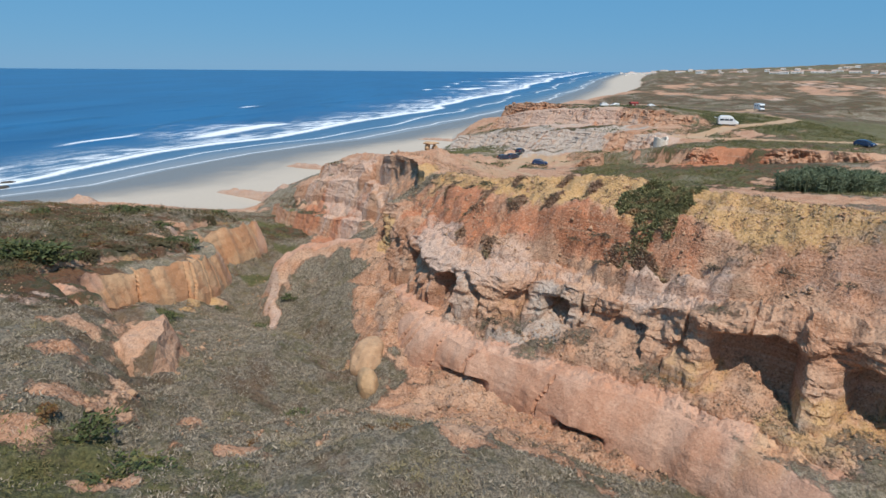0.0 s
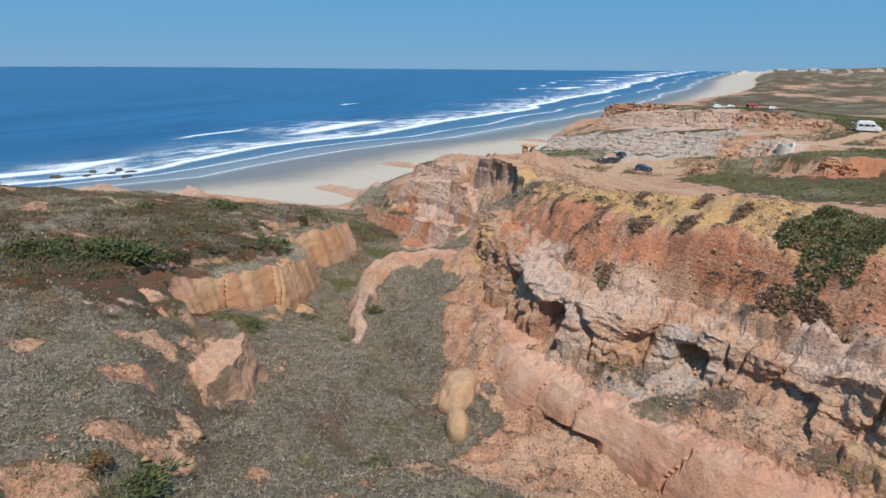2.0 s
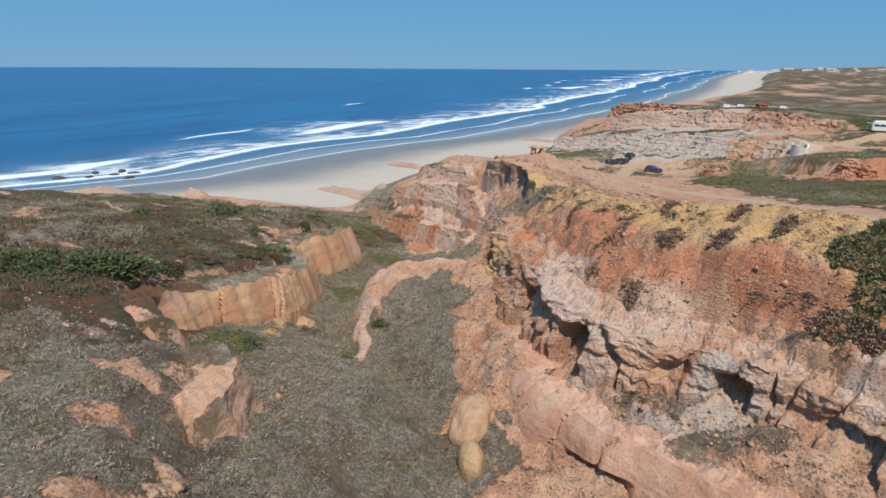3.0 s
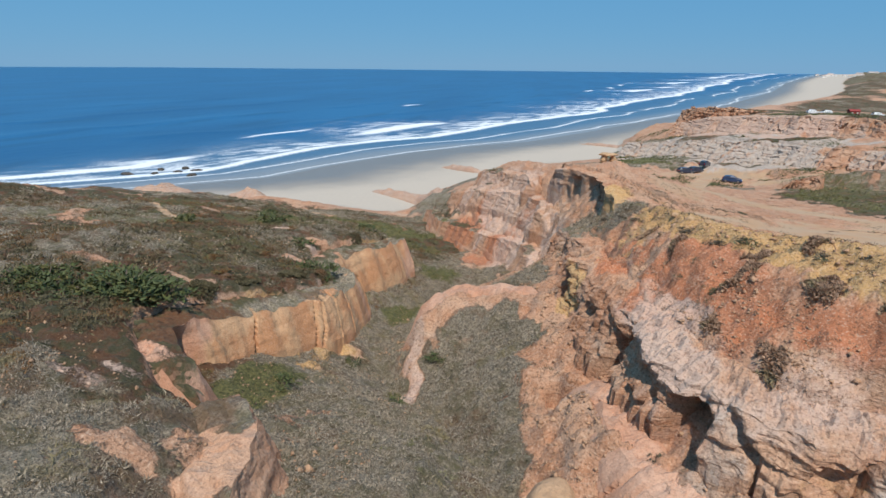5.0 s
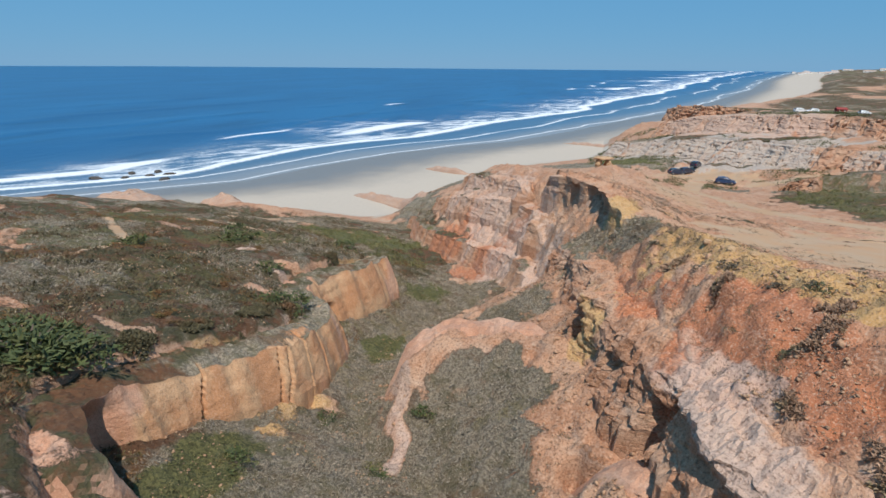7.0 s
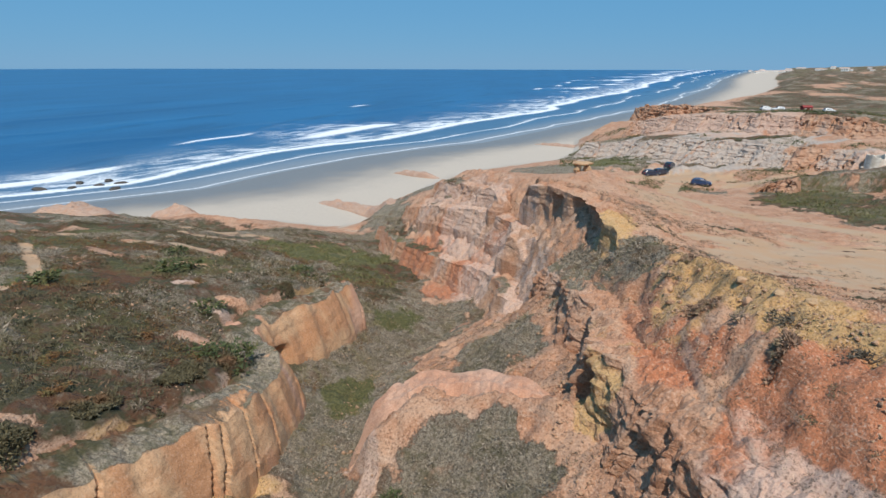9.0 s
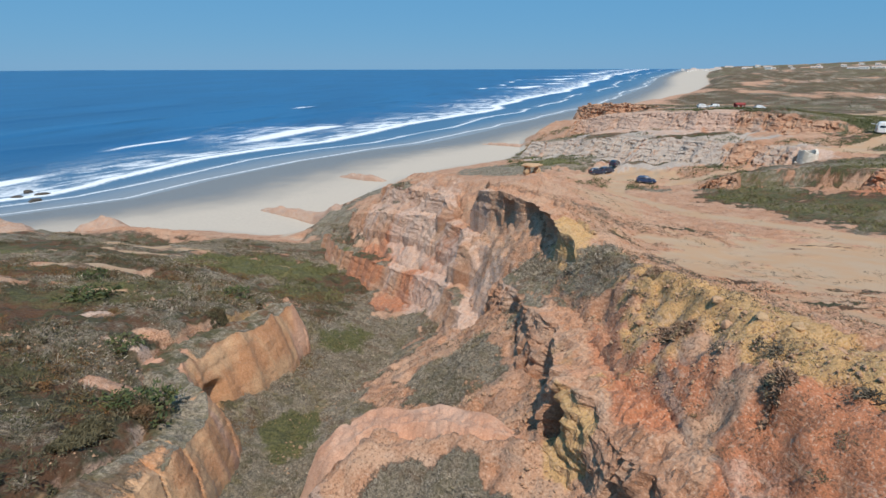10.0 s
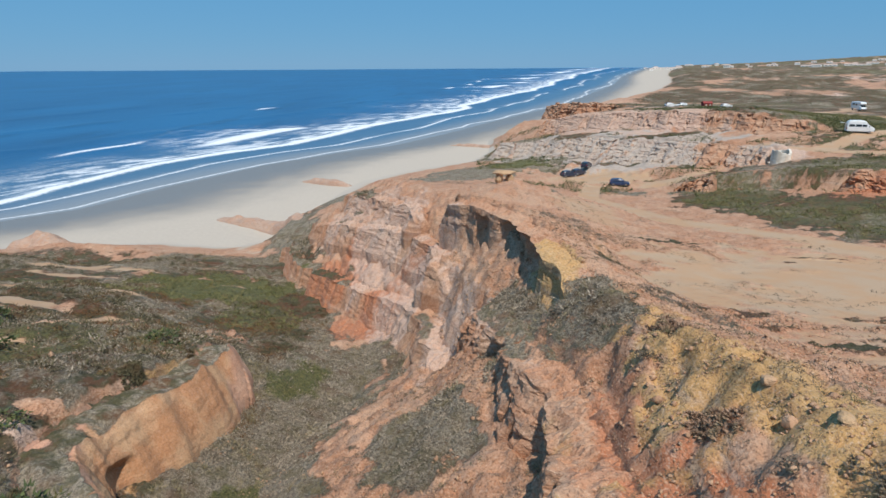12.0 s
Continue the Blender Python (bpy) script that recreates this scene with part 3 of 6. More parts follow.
# ---- materials ----
class Nodes:
    """Short forms for shader nodes."""

    def __init__(self, name):
        self.m, self.n, self.l, self.b = node_material(name)

    def put(self, socket, value):
        if isinstance(value, (int, float)):
            socket.default_value = value
        elif isinstance(value, tuple):
            socket.default_value = value if len(value) == len(socket.default_value) else (*value, 1)
        else:
            self.l.new(value, socket)

    def coords(self):
        return self.n.new("ShaderNodeTexCoord").outputs["Object"]

    def scaled(self, vector, scale):
        node = self.n.new("ShaderNodeMapping")
        self.put(node.inputs["Vector"], vector)
        node.inputs["Scale"].default_value = scale
        return node.outputs["Vector"]

    def noise(self, vector, scale, detail=4.0, rough=0.55, distort=0.0):
        node = self.n.new("ShaderNodeTexNoise")
        self.put(node.inputs["Vector"], vector)
        for k, v in (("Scale", scale), ("Detail", detail), ("Roughness", rough), ("Distortion", distort)):
            node.inputs[k].default_value = v
        return node.outputs["Fac"]

    def cells(self, vector, scale, feature="F1"):
        node = self.n.new("ShaderNodeTexVoronoi")
        node.feature = feature
        self.put(node.inputs["Vector"], vector)
        node.inputs["Scale"].default_value = scale
        return node.outputs["Distance"]

    def math(self, op, a, b=0.0):
        node = self.n.new("ShaderNodeMath")
        node.operation = op
        self.put(node.inputs[0], a)
        self.put(node.inputs[1], b)
        return node.outputs[0]

    def ramp(self, value, low, high, a=0.0, b=1.0):
        node = self.n.new("ShaderNodeMapRange")
        node.interpolation_type = "SMOOTHSTEP"
        self.put(node.inputs["Value"], value)
        for k, v in (("From Min", low), ("From Max", high), ("To Min", a), ("To Max", b)):
            node.inputs[k].default_value = v
        return node.outputs["Result"]

    def mix(self, f, a, b, blend="MIX"):
        node = self.n.new("ShaderNodeMix")
        node.data_type, node.blend_type = "RGBA", blend
        self.put(node.inputs[0], f)
        self.put(node.inputs[6], a)
        self.put(node.inputs[7], b)
        return node.outputs[2]

    def split(self, name):
        node = self.n.new("ShaderNodeAttribute")
        node.attribute_name = name
        sep = self.n.new("ShaderNodeSeparateColor")
        self.l.new(node.outputs["Color"], sep.inputs[0])
        return sep.outputs[0], sep.outputs[1], sep.outputs[2], node.outputs["Alpha"]

    def value(self, name):
        node = self.n.new("ShaderNodeAttribute")
        node.attribute_name = name
        return node.outputs["Fac"]

    def bump(self, height, strength, distance, normal=None):
        node = self.n.new("ShaderNodeBump")
        node.inputs["Strength"].default_value, node.inputs["Distance"].default_value = strength, distance
        self.put(node.inputs["Height"], height)
        if normal is not None:
            self.l.new(normal, node.inputs["Normal"])
        return node.outputs["Normal"]

    def finish(self, color, rough=0.85, normal=None, metal=0.0):
        self.put(self.b.inputs["Base Color"], color)
        self.put(self.b.inputs["Roughness"], rough)
        self.b.inputs["Metallic"].default_value = metal
        if normal is not None:
            self.l.new(normal, self.b.inputs["Normal"])
        return self.m


def land_material():
    g = Nodes("land")
    p = g.coords()
    scrub, green, sand, wet = g.split("cover")
    red, yellow, pale, grey = g.split("tint")
    beach, sheer, heath = g.value("beach"), g.value("sheer"), g.value("heath")
    big, mid, fine = g.noise(p, 0.35, 5), g.noise(p, 1.6, 6, 0.62), g.noise(p, 9.0, 5, 0.65)
    beds = g.noise(g.scaled(p, (0.18, 0.18, 3.2)), 1.0, 5, 0.6, 0.3)
    thin = g.noise(g.scaled(p, (0.7, 0.7, 7.0)), 1.0, 5, 0.65, 1.6)
    up = g.n.new("ShaderNodeNewGeometry")
    nrm = g.n.new("ShaderNodeSeparateXYZ")
    g.l.new(up.outputs["Normal"], nrm.inputs[0])
    flat = g.ramp(nrm.outputs["Z"], 0.5, 0.8)
    # bare rock: buff to rose, bedded where it stands steep
    rock = g.mix(g.ramp(mid, 0.35, 0.68), (0.57, 0.315, 0.20), (0.46, 0.225, 0.125))
    rock = g.mix(g.ramp(big, 0.42, 0.62), rock, (0.60, 0.375, 0.255))

    def share(value, spread=0.5, cut=0.52):
        return g.ramp(g.math("ADD", value, g.math("MULTIPLY", g.math("SUBTRACT", mid, 0.5), spread)), cut - 0.22, cut + 0.22)

    rock = g.mix(g.math("MULTIPLY", share(red), 0.85), rock, (0.55, 0.195, 0.09))
    rock = g.mix(g.math("MULTIPLY", share(yellow, 0.9), 0.8), rock, (0.64, 0.41, 0.165))
    rock = g.mix(g.math("MULTIPLY", share(pale, 1.1, 0.6), 0.8), rock, (0.68, 0.52, 0.45))
    rock = g.mix(g.math("MULTIPLY", share(grey, 0.7), 0.85), rock, (0.52, 0.49, 0.46))
    steep = g.math("MULTIPLY", g.ramp(nrm.outputs["Z"], 0.72, 0.35), g.math("SUBTRACT", 1.0, sheer))
    rock = g.mix(g.math("MULTIPLY", g.ramp(beds, 0.52, 0.66), g.math("MULTIPLY", steep, 0.4)), rock, (0.50, 0.22, 0.10))
    rock = g.mix(g.math("MULTIPLY", g.ramp(beds, 0.44, 0.32), g.math("MULTIPLY", steep, 0.6)), rock, (0.62, 0.42, 0.28))
    rock = g.mix(g.math("MULTIPLY", g.ramp(thin, 0.56, 0.7), g.math("MULTIPLY", steep, 0.22)), rock, (0.26, 0.125, 0.07))
    spread = g.ramp(g.noise(g.scaled(p, (0.5, 0.5, 0.3)), 1.0, 5, 0.6), 0.42, 0.6)
    face = g.mix(g.ramp(yellow, 0.3, 0.7), g.mix(spread, (0.60, 0.32, 0.215), (0.68, 0.43, 0.325)), g.mix(spread, (0.58, 0.28, 0.15), (0.69, 0.44, 0.275)))
    rock = g.mix(g.math("MULTIPLY", g.ramp(sheer, 0.5, 0.9), 0.8), rock, face)
    strata = g.noise(g.scaled(p, (0.035, 0.035, 1.1)), 1.0, 4, 0.6, 0.15)
    layered = g.math("MULTIPLY", g.ramp(nrm.outputs["Z"], 0.86, 0.6), g.math("SUBTRACT", 1.0, sheer))
    rock = g.mix(g.math("MULTIPLY", g.ramp(strata, 0.54, 0.62), g.math("MULTIPLY", layered, 0.5)), rock, (0.68, 0.51, 0.41))
    rock = g.mix(g.math("MULTIPLY", g.ramp(strata, 0.46, 0.38), g.math("MULTIPLY", layered, 0.32)), rock, (0.47, 0.22, 0.13))
    # crumbs and lichen on it
    rock = g.mix(g.math("MULTIPLY", g.ramp(fine, 0.53, 0.63), g.math("SUBTRACT", 0.75, g.math("MULTIPLY", sheer, 0.5))), rock, (0.18, 0.105, 0.07))
    rock = g.mix(g.math("MULTIPLY", g.ramp(fine, 0.46, 0.35), g.math("SUBTRACT", 0.6, g.math("MULTIPLY", sheer, 0.3))), rock, (0.74, 0.56, 0.44))
    grit = g.noise(p, 21.0, 3, 0.7)
    rock = g.mix(g.math("MULTIPLY", g.ramp(grit, 0.56, 0.66), 0.5), rock, (0.22, 0.13, 0.085))
    rock = g.mix(g.math("MULTIPLY", g.ramp(grit, 0.44, 0.34), 0.4), rock, (0.76, 0.56, 0.41))
    # sand of the flats and of the beach
    dry = g.mix(g.ramp(big, 0.35, 0.65), (0.53, 0.34, 0.205), (0.51, 0.37, 0.255))
    dry = g.mix(g.math("MULTIPLY", g.ramp(mid, 0.55, 0.7), 0.35), dry, (0.50, 0.30, 0.18))
    shore = g.mix(g.ramp(mid, 0.3, 0.7), (0.55, 0.49, 0.43), (0.60, 0.54, 0.47))
    shore = g.mix(wet, shore, (0.24, 0.23, 0.22))
    dry = g.mix(beach, dry, shore)
    col = g.mix(share(sand, 0.5, 0.5), rock, dry)
    # low scrub: grey twigs, olive leaves, bare soil showing between
    patch = g.noise(p, 0.8, 6, 0.7)
    dots = g.noise(p, 6.5, 5, 0.75)
    twig = g.mix(g.ramp(dots, 0.36, 0.62), (0.15, 0.125, 0.095), (0.46, 0.395, 0.305))
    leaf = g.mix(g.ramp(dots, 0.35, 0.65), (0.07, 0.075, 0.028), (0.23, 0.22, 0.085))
    twig = g.mix(g.math("MULTIPLY", g.ramp(grit, 0.53, 0.64), 0.65), twig, (0.06, 0.05, 0.035))
    twig = g.mix(g.math("MULTIPLY", g.ramp(grit, 0.46, 0.36), 0.5), twig, (0.52, 0.45, 0.36))
    twig = g.mix(g.math("MULTIPLY", g.ramp(patch, 0.46, 0.60), 0.6), twig, (0.14, 0.125, 0.06))
    twig = g.mix(g.math("MULTIPLY", g.ramp(big, 0.54, 0.64), 0.55), twig, (0.17, 0.085, 0.045))
    moor = g.mix(g.ramp(g.noise(p, 0.55, 5, 0.65), 0.45, 0.57), (0.085, 0.08, 0.036), (0.16, 0.075, 0.036))
    moor = g.mix(g.ramp(dots, 0.48, 0.7, 0.0, 0.45), moor, (0.24, 0.20, 0.14))
    twig = g.mix(share(heath, 1.2), twig, moor)
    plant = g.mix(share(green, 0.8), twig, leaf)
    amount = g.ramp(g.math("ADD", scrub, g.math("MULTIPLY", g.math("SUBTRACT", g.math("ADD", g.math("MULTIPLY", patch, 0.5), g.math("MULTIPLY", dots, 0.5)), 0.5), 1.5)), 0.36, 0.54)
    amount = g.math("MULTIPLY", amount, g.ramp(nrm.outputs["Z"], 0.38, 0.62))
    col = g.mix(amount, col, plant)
    col = g.mix(1.0, col, (0.86, 0.815, 0.76), "MULTIPLY")
    relief = g.math("ADD", g.math("MULTIPLY", mid, 0.5), g.math("MULTIPLY", fine, 0.3))
    relief = g.math("ADD", relief, g.math("MULTIPLY", g.math("MULTIPLY", thin, steep), 0.5))
    relief = g.math("ADD", relief, g.math("MULTIPLY", g.math("MULTIPLY", dots, amount), 0.8))
    strength = g.math("SUBTRACT", 1.0, g.math("MAXIMUM", g.math("MULTIPLY", sand, 0.75), g.math("MULTIPLY", sheer, 0.6)))
    normal = g.bump(g.math("MULTIPLY", relief, strength), 0.9, 0.32)
    rough = g.math("SUBTRACT", 0.92, g.math("MULTIPLY", wet, 0.55))
    return g.finish(col, rough, normal)


LAND = land_material()


# ---- ground ----
def rough_ground(x, y, z, shares):
    """Fine relief of the slopes: hummocks, rills, crumbs."""
    near = smooth(260, 120, np.hypot(x, y))
    bare = 1 - np.maximum(shares["sand"], shares["scrub"] * 0.4)
    e = 0.35
    sx_, sy_ = ground_height(x + e, y) - ground_height(x - e, y), ground_height(x, y + e) - ground_height(x, y - e)
    slope = np.clip(np.hypot(sx_, sy_) / (2 * e), 0, 2.5)
    out = fbm(x / 5, y / 5, 0, 3, 3) * 0.22 * (0.3 + 0.7 * (1 - shares["sand"]))
    ridged = 1 - 2.2 * np.abs(fbm(x / 2.4, y / 2.4, z / 2.0, 5, 9, 0.58))
    out += (ridged - 0.5) * (0.65 - 0.3 * smooth(58, 66, y)) * bare * np.clip(0.25 + slope, 0, 1.2)
    crag = smooth(62, 76, y) * smooth(140, 115, y) * bare * (1 - shares["beach"]) * smooth(0.15, 0.5, slope)
    ledges = np.abs(np.mod((z + 0.5 * fbm(x / 6, y / 6, 0, 3, 18)) / 0.95, 1.0) - 0.5)
    out += crag * ((0.35 - np.abs(fbm(x / 3.2, y / 3.2, 0, 6, 17, 0.66))) * 1.5 + 0.7 * (ledges - 0.25))
    out += (0.3 - np.abs(fbm(x / 0.8, y / 0.8, 0, 4, 15, 0.6))) * 0.6 * (bare + 0.15)
    out += shares["scrub"] * 0.22 * fbm(x / 0.9, y / 0.9, 0, 3, 21)
    bad = smooth(1.3, 0.7, np.hypot((x - 38) / 45, (y - 205) / 62)) * smooth(4, 9, z)
    out += bad * (0.4 - np.abs(fbm(x / 9, y / 9, 0, 4, 29, 0.55))) * 3.6
    out += smooth(-22, -34, x) * smooth(40, 60, y) * smooth(132, 110, y) * 1.5 * fbm(x / 11, y / 9, 0, 4, 27)
    out += smooth(250, 420, np.hypot(x, y)) * 0.8 * fbm(x / 12, y / 12, 0, 3, 23) * (1 - shares["beach"])
    return out * (1 - 0.75 * shares["sand"]) * (0.35 + 0.65 * near) * (1 - 0.9 * shares["beach"])


gx = spaced(-28, 15, 0.165, -170, 1.0145, 4200, 1.0155)
gy = spaced(8, 62, 0.165, -60, 1.09, 4900, 1.0098)
GX, GY = np.meshgrid(gx, gy)
GZ = ground_height(GX, GY)
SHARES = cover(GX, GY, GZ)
GZ = GZ + rough_ground(GX, GY, GZ, SHARES)
ground_mesh = grid_mesh("ground", np.stack([GX, GY, GZ], -1))
store(ground_mesh, SHARES)
ground = tagged(new("ground", ground_mesh), "eroded coastal land of rose rock, sand and dry scrub", "ground", kind="structure")
ground_mesh.materials.append(LAND)


def height_at(x, y):
    """Height of the finished ground, for standing things on it."""
    fx = np.interp(x, gx, np.arange(len(gx)))
    fy = np.interp(y, gy, np.arange(len(gy)))
    return sample(GZ, fx, fy)


# ---- rock faces along the scarps ----
def rock_face(name, label, line, step=0.11, rows=44, caves=(), strength=1.0, blocky=1.0, lean=0.1, gullies=0.0, broken=0.0, rise_back=0.15, jag=0.35, rug=1.0, sheer=0.0, apron=0.6, deep=1.0, swell=1.0, arch=1.0, behind=0.0):
    """A steep bedded face from the foot of a scarp over its brink. caves: (x, y, half width, depth, height share)."""
    p, n = scarp_course(line, step)
    m = len(p)
    s = np.arange(m) * step
    ends = np.minimum(smooth(0, 2.2, s), smooth(0, 2.2, s[-1] - s))
    ragged = jag * fbm(s / (1.6 + 6 * (jag > 0.9)), s * 0, 0, 3, 108)
    if broken:
        ends = ends * smooth(-broken, 0.15, fbm(s / 7, s * 0 + 2.0, 0, 3, 115))
    foot = p[:, 3]
    top = foot + (p[:, 2] + ragged - foot) * (0.05 + 0.95 * ends)
    v = np.linspace(0, 1, rows) ** 0.85
    rise = smooth(0.0, 1.0, np.clip((v - 0.06) / 0.72, 0, 1)) * 0.25 + np.clip((v - 0.06) / 0.72, 0, 1) * 0.75
    back = np.clip((v - 0.78) / 0.22, 0, 1)
    tall = (top - foot)[:, None]
    Z = foot[:, None] - 0.45 + (tall + 0.45) * rise[None, :]
    X = np.repeat(p[:, 0:1], rows, 1)
    Y = np.repeat(p[:, 1:2], rows, 1)
    out = apron * (1 - rise[None, :]) ** 2 + 0.12 + lean * tall * (1 - rise[None, :] ** arch) - back[None, :] ** 1.1 * (2.2 + behind)
    out = out - gullies * smooth(0.25, 0.0, np.abs(fbm(s / 5.0, s * 0 + 9.0, 0, 3, 116)))[:, None] * (1.2 - rise[None, :])
    # beds, blocks and hollows
    warp = 0.35 * fbm(X / 2.2, Y / 2.2, Z / 2.2, 3, 110)
    bed = value_noise(X * 0.10, Y * 0.10, (Z + warp) * 2.3, 101) * 0.20 + value_noise(X * 0.3, Y * 0.3, (Z + warp) * 6.5, 102) * 0.10
    rugged = 0.42 - np.abs(fbm(X / 1.9, Y / 1.9, Z / 1.5, 5, 103, 0.62)) * 1.9
    bed = bed * (1 - 0.8 * sheer)
    broad = fbm(X / 4.5, Y / 4.5, Z / 6.0, 2, 106) * 0.5 * swell
    bs, bz = s[:, None] / 1.3 + 1.1 * fbm(X / 1.5, Y / 1.5, Z / 1.5, 3, 111), (Z + warp) / 0.75
    block = 0.16 * blocky * hashed(np.floor(bs + 0.5 * np.mod(np.floor(bz), 2)).astype(np.int64), np.floor(bz).astype(np.int64), np.zeros(bs.shape, np.int64), 113)
    flute = (1.2 - rug) * 0.3 * (1 - 0.9 * sheer) * fbm(X / 1.1, Y / 1.1, Z / 7.0, 3, 117)
    if sheer > 0.5:
        cleft = np.abs(fbm(s[:, None] / 3.2 + 0.10 * Z + 0.06 * fbm(X / 0.8, Y / 0.8, Z / 0.8, 2, 119), 0 * Z, 0, 2, 104)) * 1.6
    else:
        cleft = np.abs(fbm(X / 2.0, Y / 2.0, Z / 9.0, 3, 104))
    fine = fbm(X / 0.4, Y / 0.4, Z / 0.34, 3, 105) * 0.16 * (1 - 0.6 * sheer)
    notch = 0.5 * deep * (1 - 0.8 * sheer) * smooth(0.22, 0.5, fbm(s / 2.4, s * 0 + 4.0, 0, 3, 109))[:, None] * smooth(0.35, 0.8, v)[None, :] * min(strength, 1.0)
    out = out - notch
    front = (1 - back)[None, :] * smooth(0.0, 0.12, v)[None, :]
    out = out + front * strength * (bed + rug * rugged + flute + broad + block + fine - 0.7 * deep * smooth(0.07, 0.0, cleft))
    for cx, cy, half, depth, share in caves:
        d = np.hypot(p[:, 0] - cx, p[:, 1] - cy) / half
        mouth = smooth(1.0, 0.55, d)[:, None] * smooth(share, share * 0.55, (Z - foot[:, None]) / np.maximum(tall, 0.3))
        out = out - mouth * depth * (1 - back[None, :])
    shrink = 0.25 + 0.75 * ends[:, None]
    X = X + n[:, 0:1] * out * shrink
    Y = Y + n[:, 1:2] * out * shrink
    # over the brink it runs into the ground behind
    lie = height_at(X, Y) - 0.03 - 0.22 * back[None, :] ** 3
    Z = Z + rise_back * smooth(0.0, 0.6, back)[None, :] - ragged[:, None] * smooth(0.0, 0.35, back)[None, :] + 0.22 * fbm(X / 0.9, Y / 0.9, 0, 3, 114) * smooth(0, 0.3, back)[None, :]
    Z = Z + (0.2 - np.abs(fbm(X / 0.75, Y / 0.75, 0, 4, 118, 0.6))) * 0.75 * smooth(0.0, 0.25, back)[None, :] * smooth(1.0, 0.7, back)[None, :] * (1 - 0.6 * sheer)
    Z = Z + (np.maximum(lie, Z) - Z) * smooth(0.0, 0.3, back)[None, :]
    Z = Z + (lie - Z) * smooth(0.62, 0.95, back)[None, :]
    Z = Z - 0.3 * (1 - ends[:, None]) * (1 - back[None, :]) + front * 0.10 * fbm(X / 0.8, Y / 0.8, Z / 0.8, 2, 107)
    Z = Z + (np.minimum(Z, height_at(X, Y) - 0.35) - Z) * smooth(0.16, 0.06, v)[None, :]
    me = grid_mesh(name, np.stack([X, Y, Z], -1), False)
    shares = cover(X, Y, Z)
    shares["scrub"] = shares["scrub"] * np.maximum(smooth(0.70, 0.84, v), smooth(0.2, 0.1, v))[None, :]
    shares["sand"] = shares["sand"] * 0
    store(me, shares)
    att = me.attributes.new("sheer", "FLOAT", "POINT")
    att.data.foreach_set("value", np.full(X.size, sheer, np.float32))
    me.materials.append(LAND)
    ob = tagged(new(name, me), label, "cliff", kind="structure")
    return ob


rock_face("cliff_1", "buff and yellow bedded rock face with dark caves at its foot", SCARPS["cave_cliff"], rows=54, behind=0.2, rise_back=0.35, strength=0.9, rug=0.4, deep=0.6, lean=0.3, jag=0.4, blocky=1.0, swell=1.4, sheer=0.2, apron=0.3,
          caves=[(12.6, 19.7, 1.9, 2.4, 0.85), (8.9, 23.4, 0.9, 1.2, 0.55), (6.2, 26.6, 0.8, 1.0, 0.6), (0.5, 30.2, 0.9, 1.6, 0.75), (16.5, 16.8, 2.2, 2.0, 0.7), (-1.9, 35.6, 0.7, 1.2, 0.7), (-4.4, 43.8, 0.8, 1.4, 0.8), (-4.4, 49, 1.6, 0.9, 0.8), (-5.2, 58.5, 1.8, 0.9, 0.8)])
rock_face("cliff_2", "smooth rose sandstone face with upright cracks", SCARPS["low_cliff"], rows=48, strength=0.4, blocky=0.0, lean=0.45, rug=0.12, sheer=0.9, arch=2.6, apron=0.15, swell=1.5, deep=1.0, jag=0.15, rise_back=0.05, caves=[(6.4, 20.9, 1.4, 0.6, 0.22), (1.6, 25.6, 1.8, 0.5, 0.2)])
rock_face("cliff_3", "short crumbling orange rock face below dry scrub", SCARPS["left_hill_cliff"], strength=0.5, blocky=0.3, lean=0.3, rug=0.3, sheer=0.6, apron=0.3, swell=1.6, jag=0.5)
rock_face("cliff_4", "orange and cream rock face under a scrubby brink", SCARPS["left_cliff"], rows=54, behind=0.25, strength=0.45, blocky=0.0, rug=0.1, lean=0.3, sheer=0.9, apron=0.25, deep=0.9, jag=0.65, swell=1.7, arch=1.8,
          caves=[(-20.9, 30.2, 2.6, 1.3, 1.1), (-23, 52.4, 1.6, 0.7, 0.5), (-22.2, 49.4, 0.9, 1.4, 1.0)])
rock_face("cliff_5", "bare orange rock head of a spur", SCARPS["spur_face"], strength=0.4, rug=0.12, blocky=0.0, lean=0.2, sheer=1.0, apron=0.3, arch=1.6)
rock_face("cliff_6", "dark bedded rock outcrop with an overhang", SCARPS["outcrop"], behind=0.3, strength=0.5, rug=0.2, blocky=0.5, deep=0.2, sheer=0.3, lean=0.0, apron=0.1, rise_back=0.05, jag=0.2, swell=1.0, caves=[(-2.9, 65.5, 3, 0.8, 1.1), (-3.8, 70.4, 3, 0.9, 1.1), (-5.4, 76, 1.6, 0.7, 0.8)])
rock_face("cliff_7", "low red rock face above the valley floor", SCARPS["red_cliff"], 0.16, 36, rug=0.12, lean=0.35, strength=0.55, blocky=0.3, deep=0.5, sheer=0.4, apron=0.4, caves=[(-14.2, 79, 1.5, 1.1, 0.7)])
rock_face("cliff_8", "rose and white banded rock face", SCARPS["mid_cliff"], 0.16, 36, rug=0.18, lean=0.4, strength=0.6, blocky=0.5, deep=0.5, sheer=0.2)
rock_face("cliff_13", "rose rock ledge along the ridge above the beach", SCARPS["ridge_ledge"], 0.2, 34, rug=0.2, strength=0.6, jag=0.45, lean=0.3, deep=0.5, sheer=0.2)
rock_face("cliff_9", "pale grey gullied clay cliff", SCARPS["grey_cliff"], 0.3, 44, strength=1.3, blocky=0.2, lean=1.0, gullies=1.3, jag=1.2, rug=0.5, sheer=0.3)
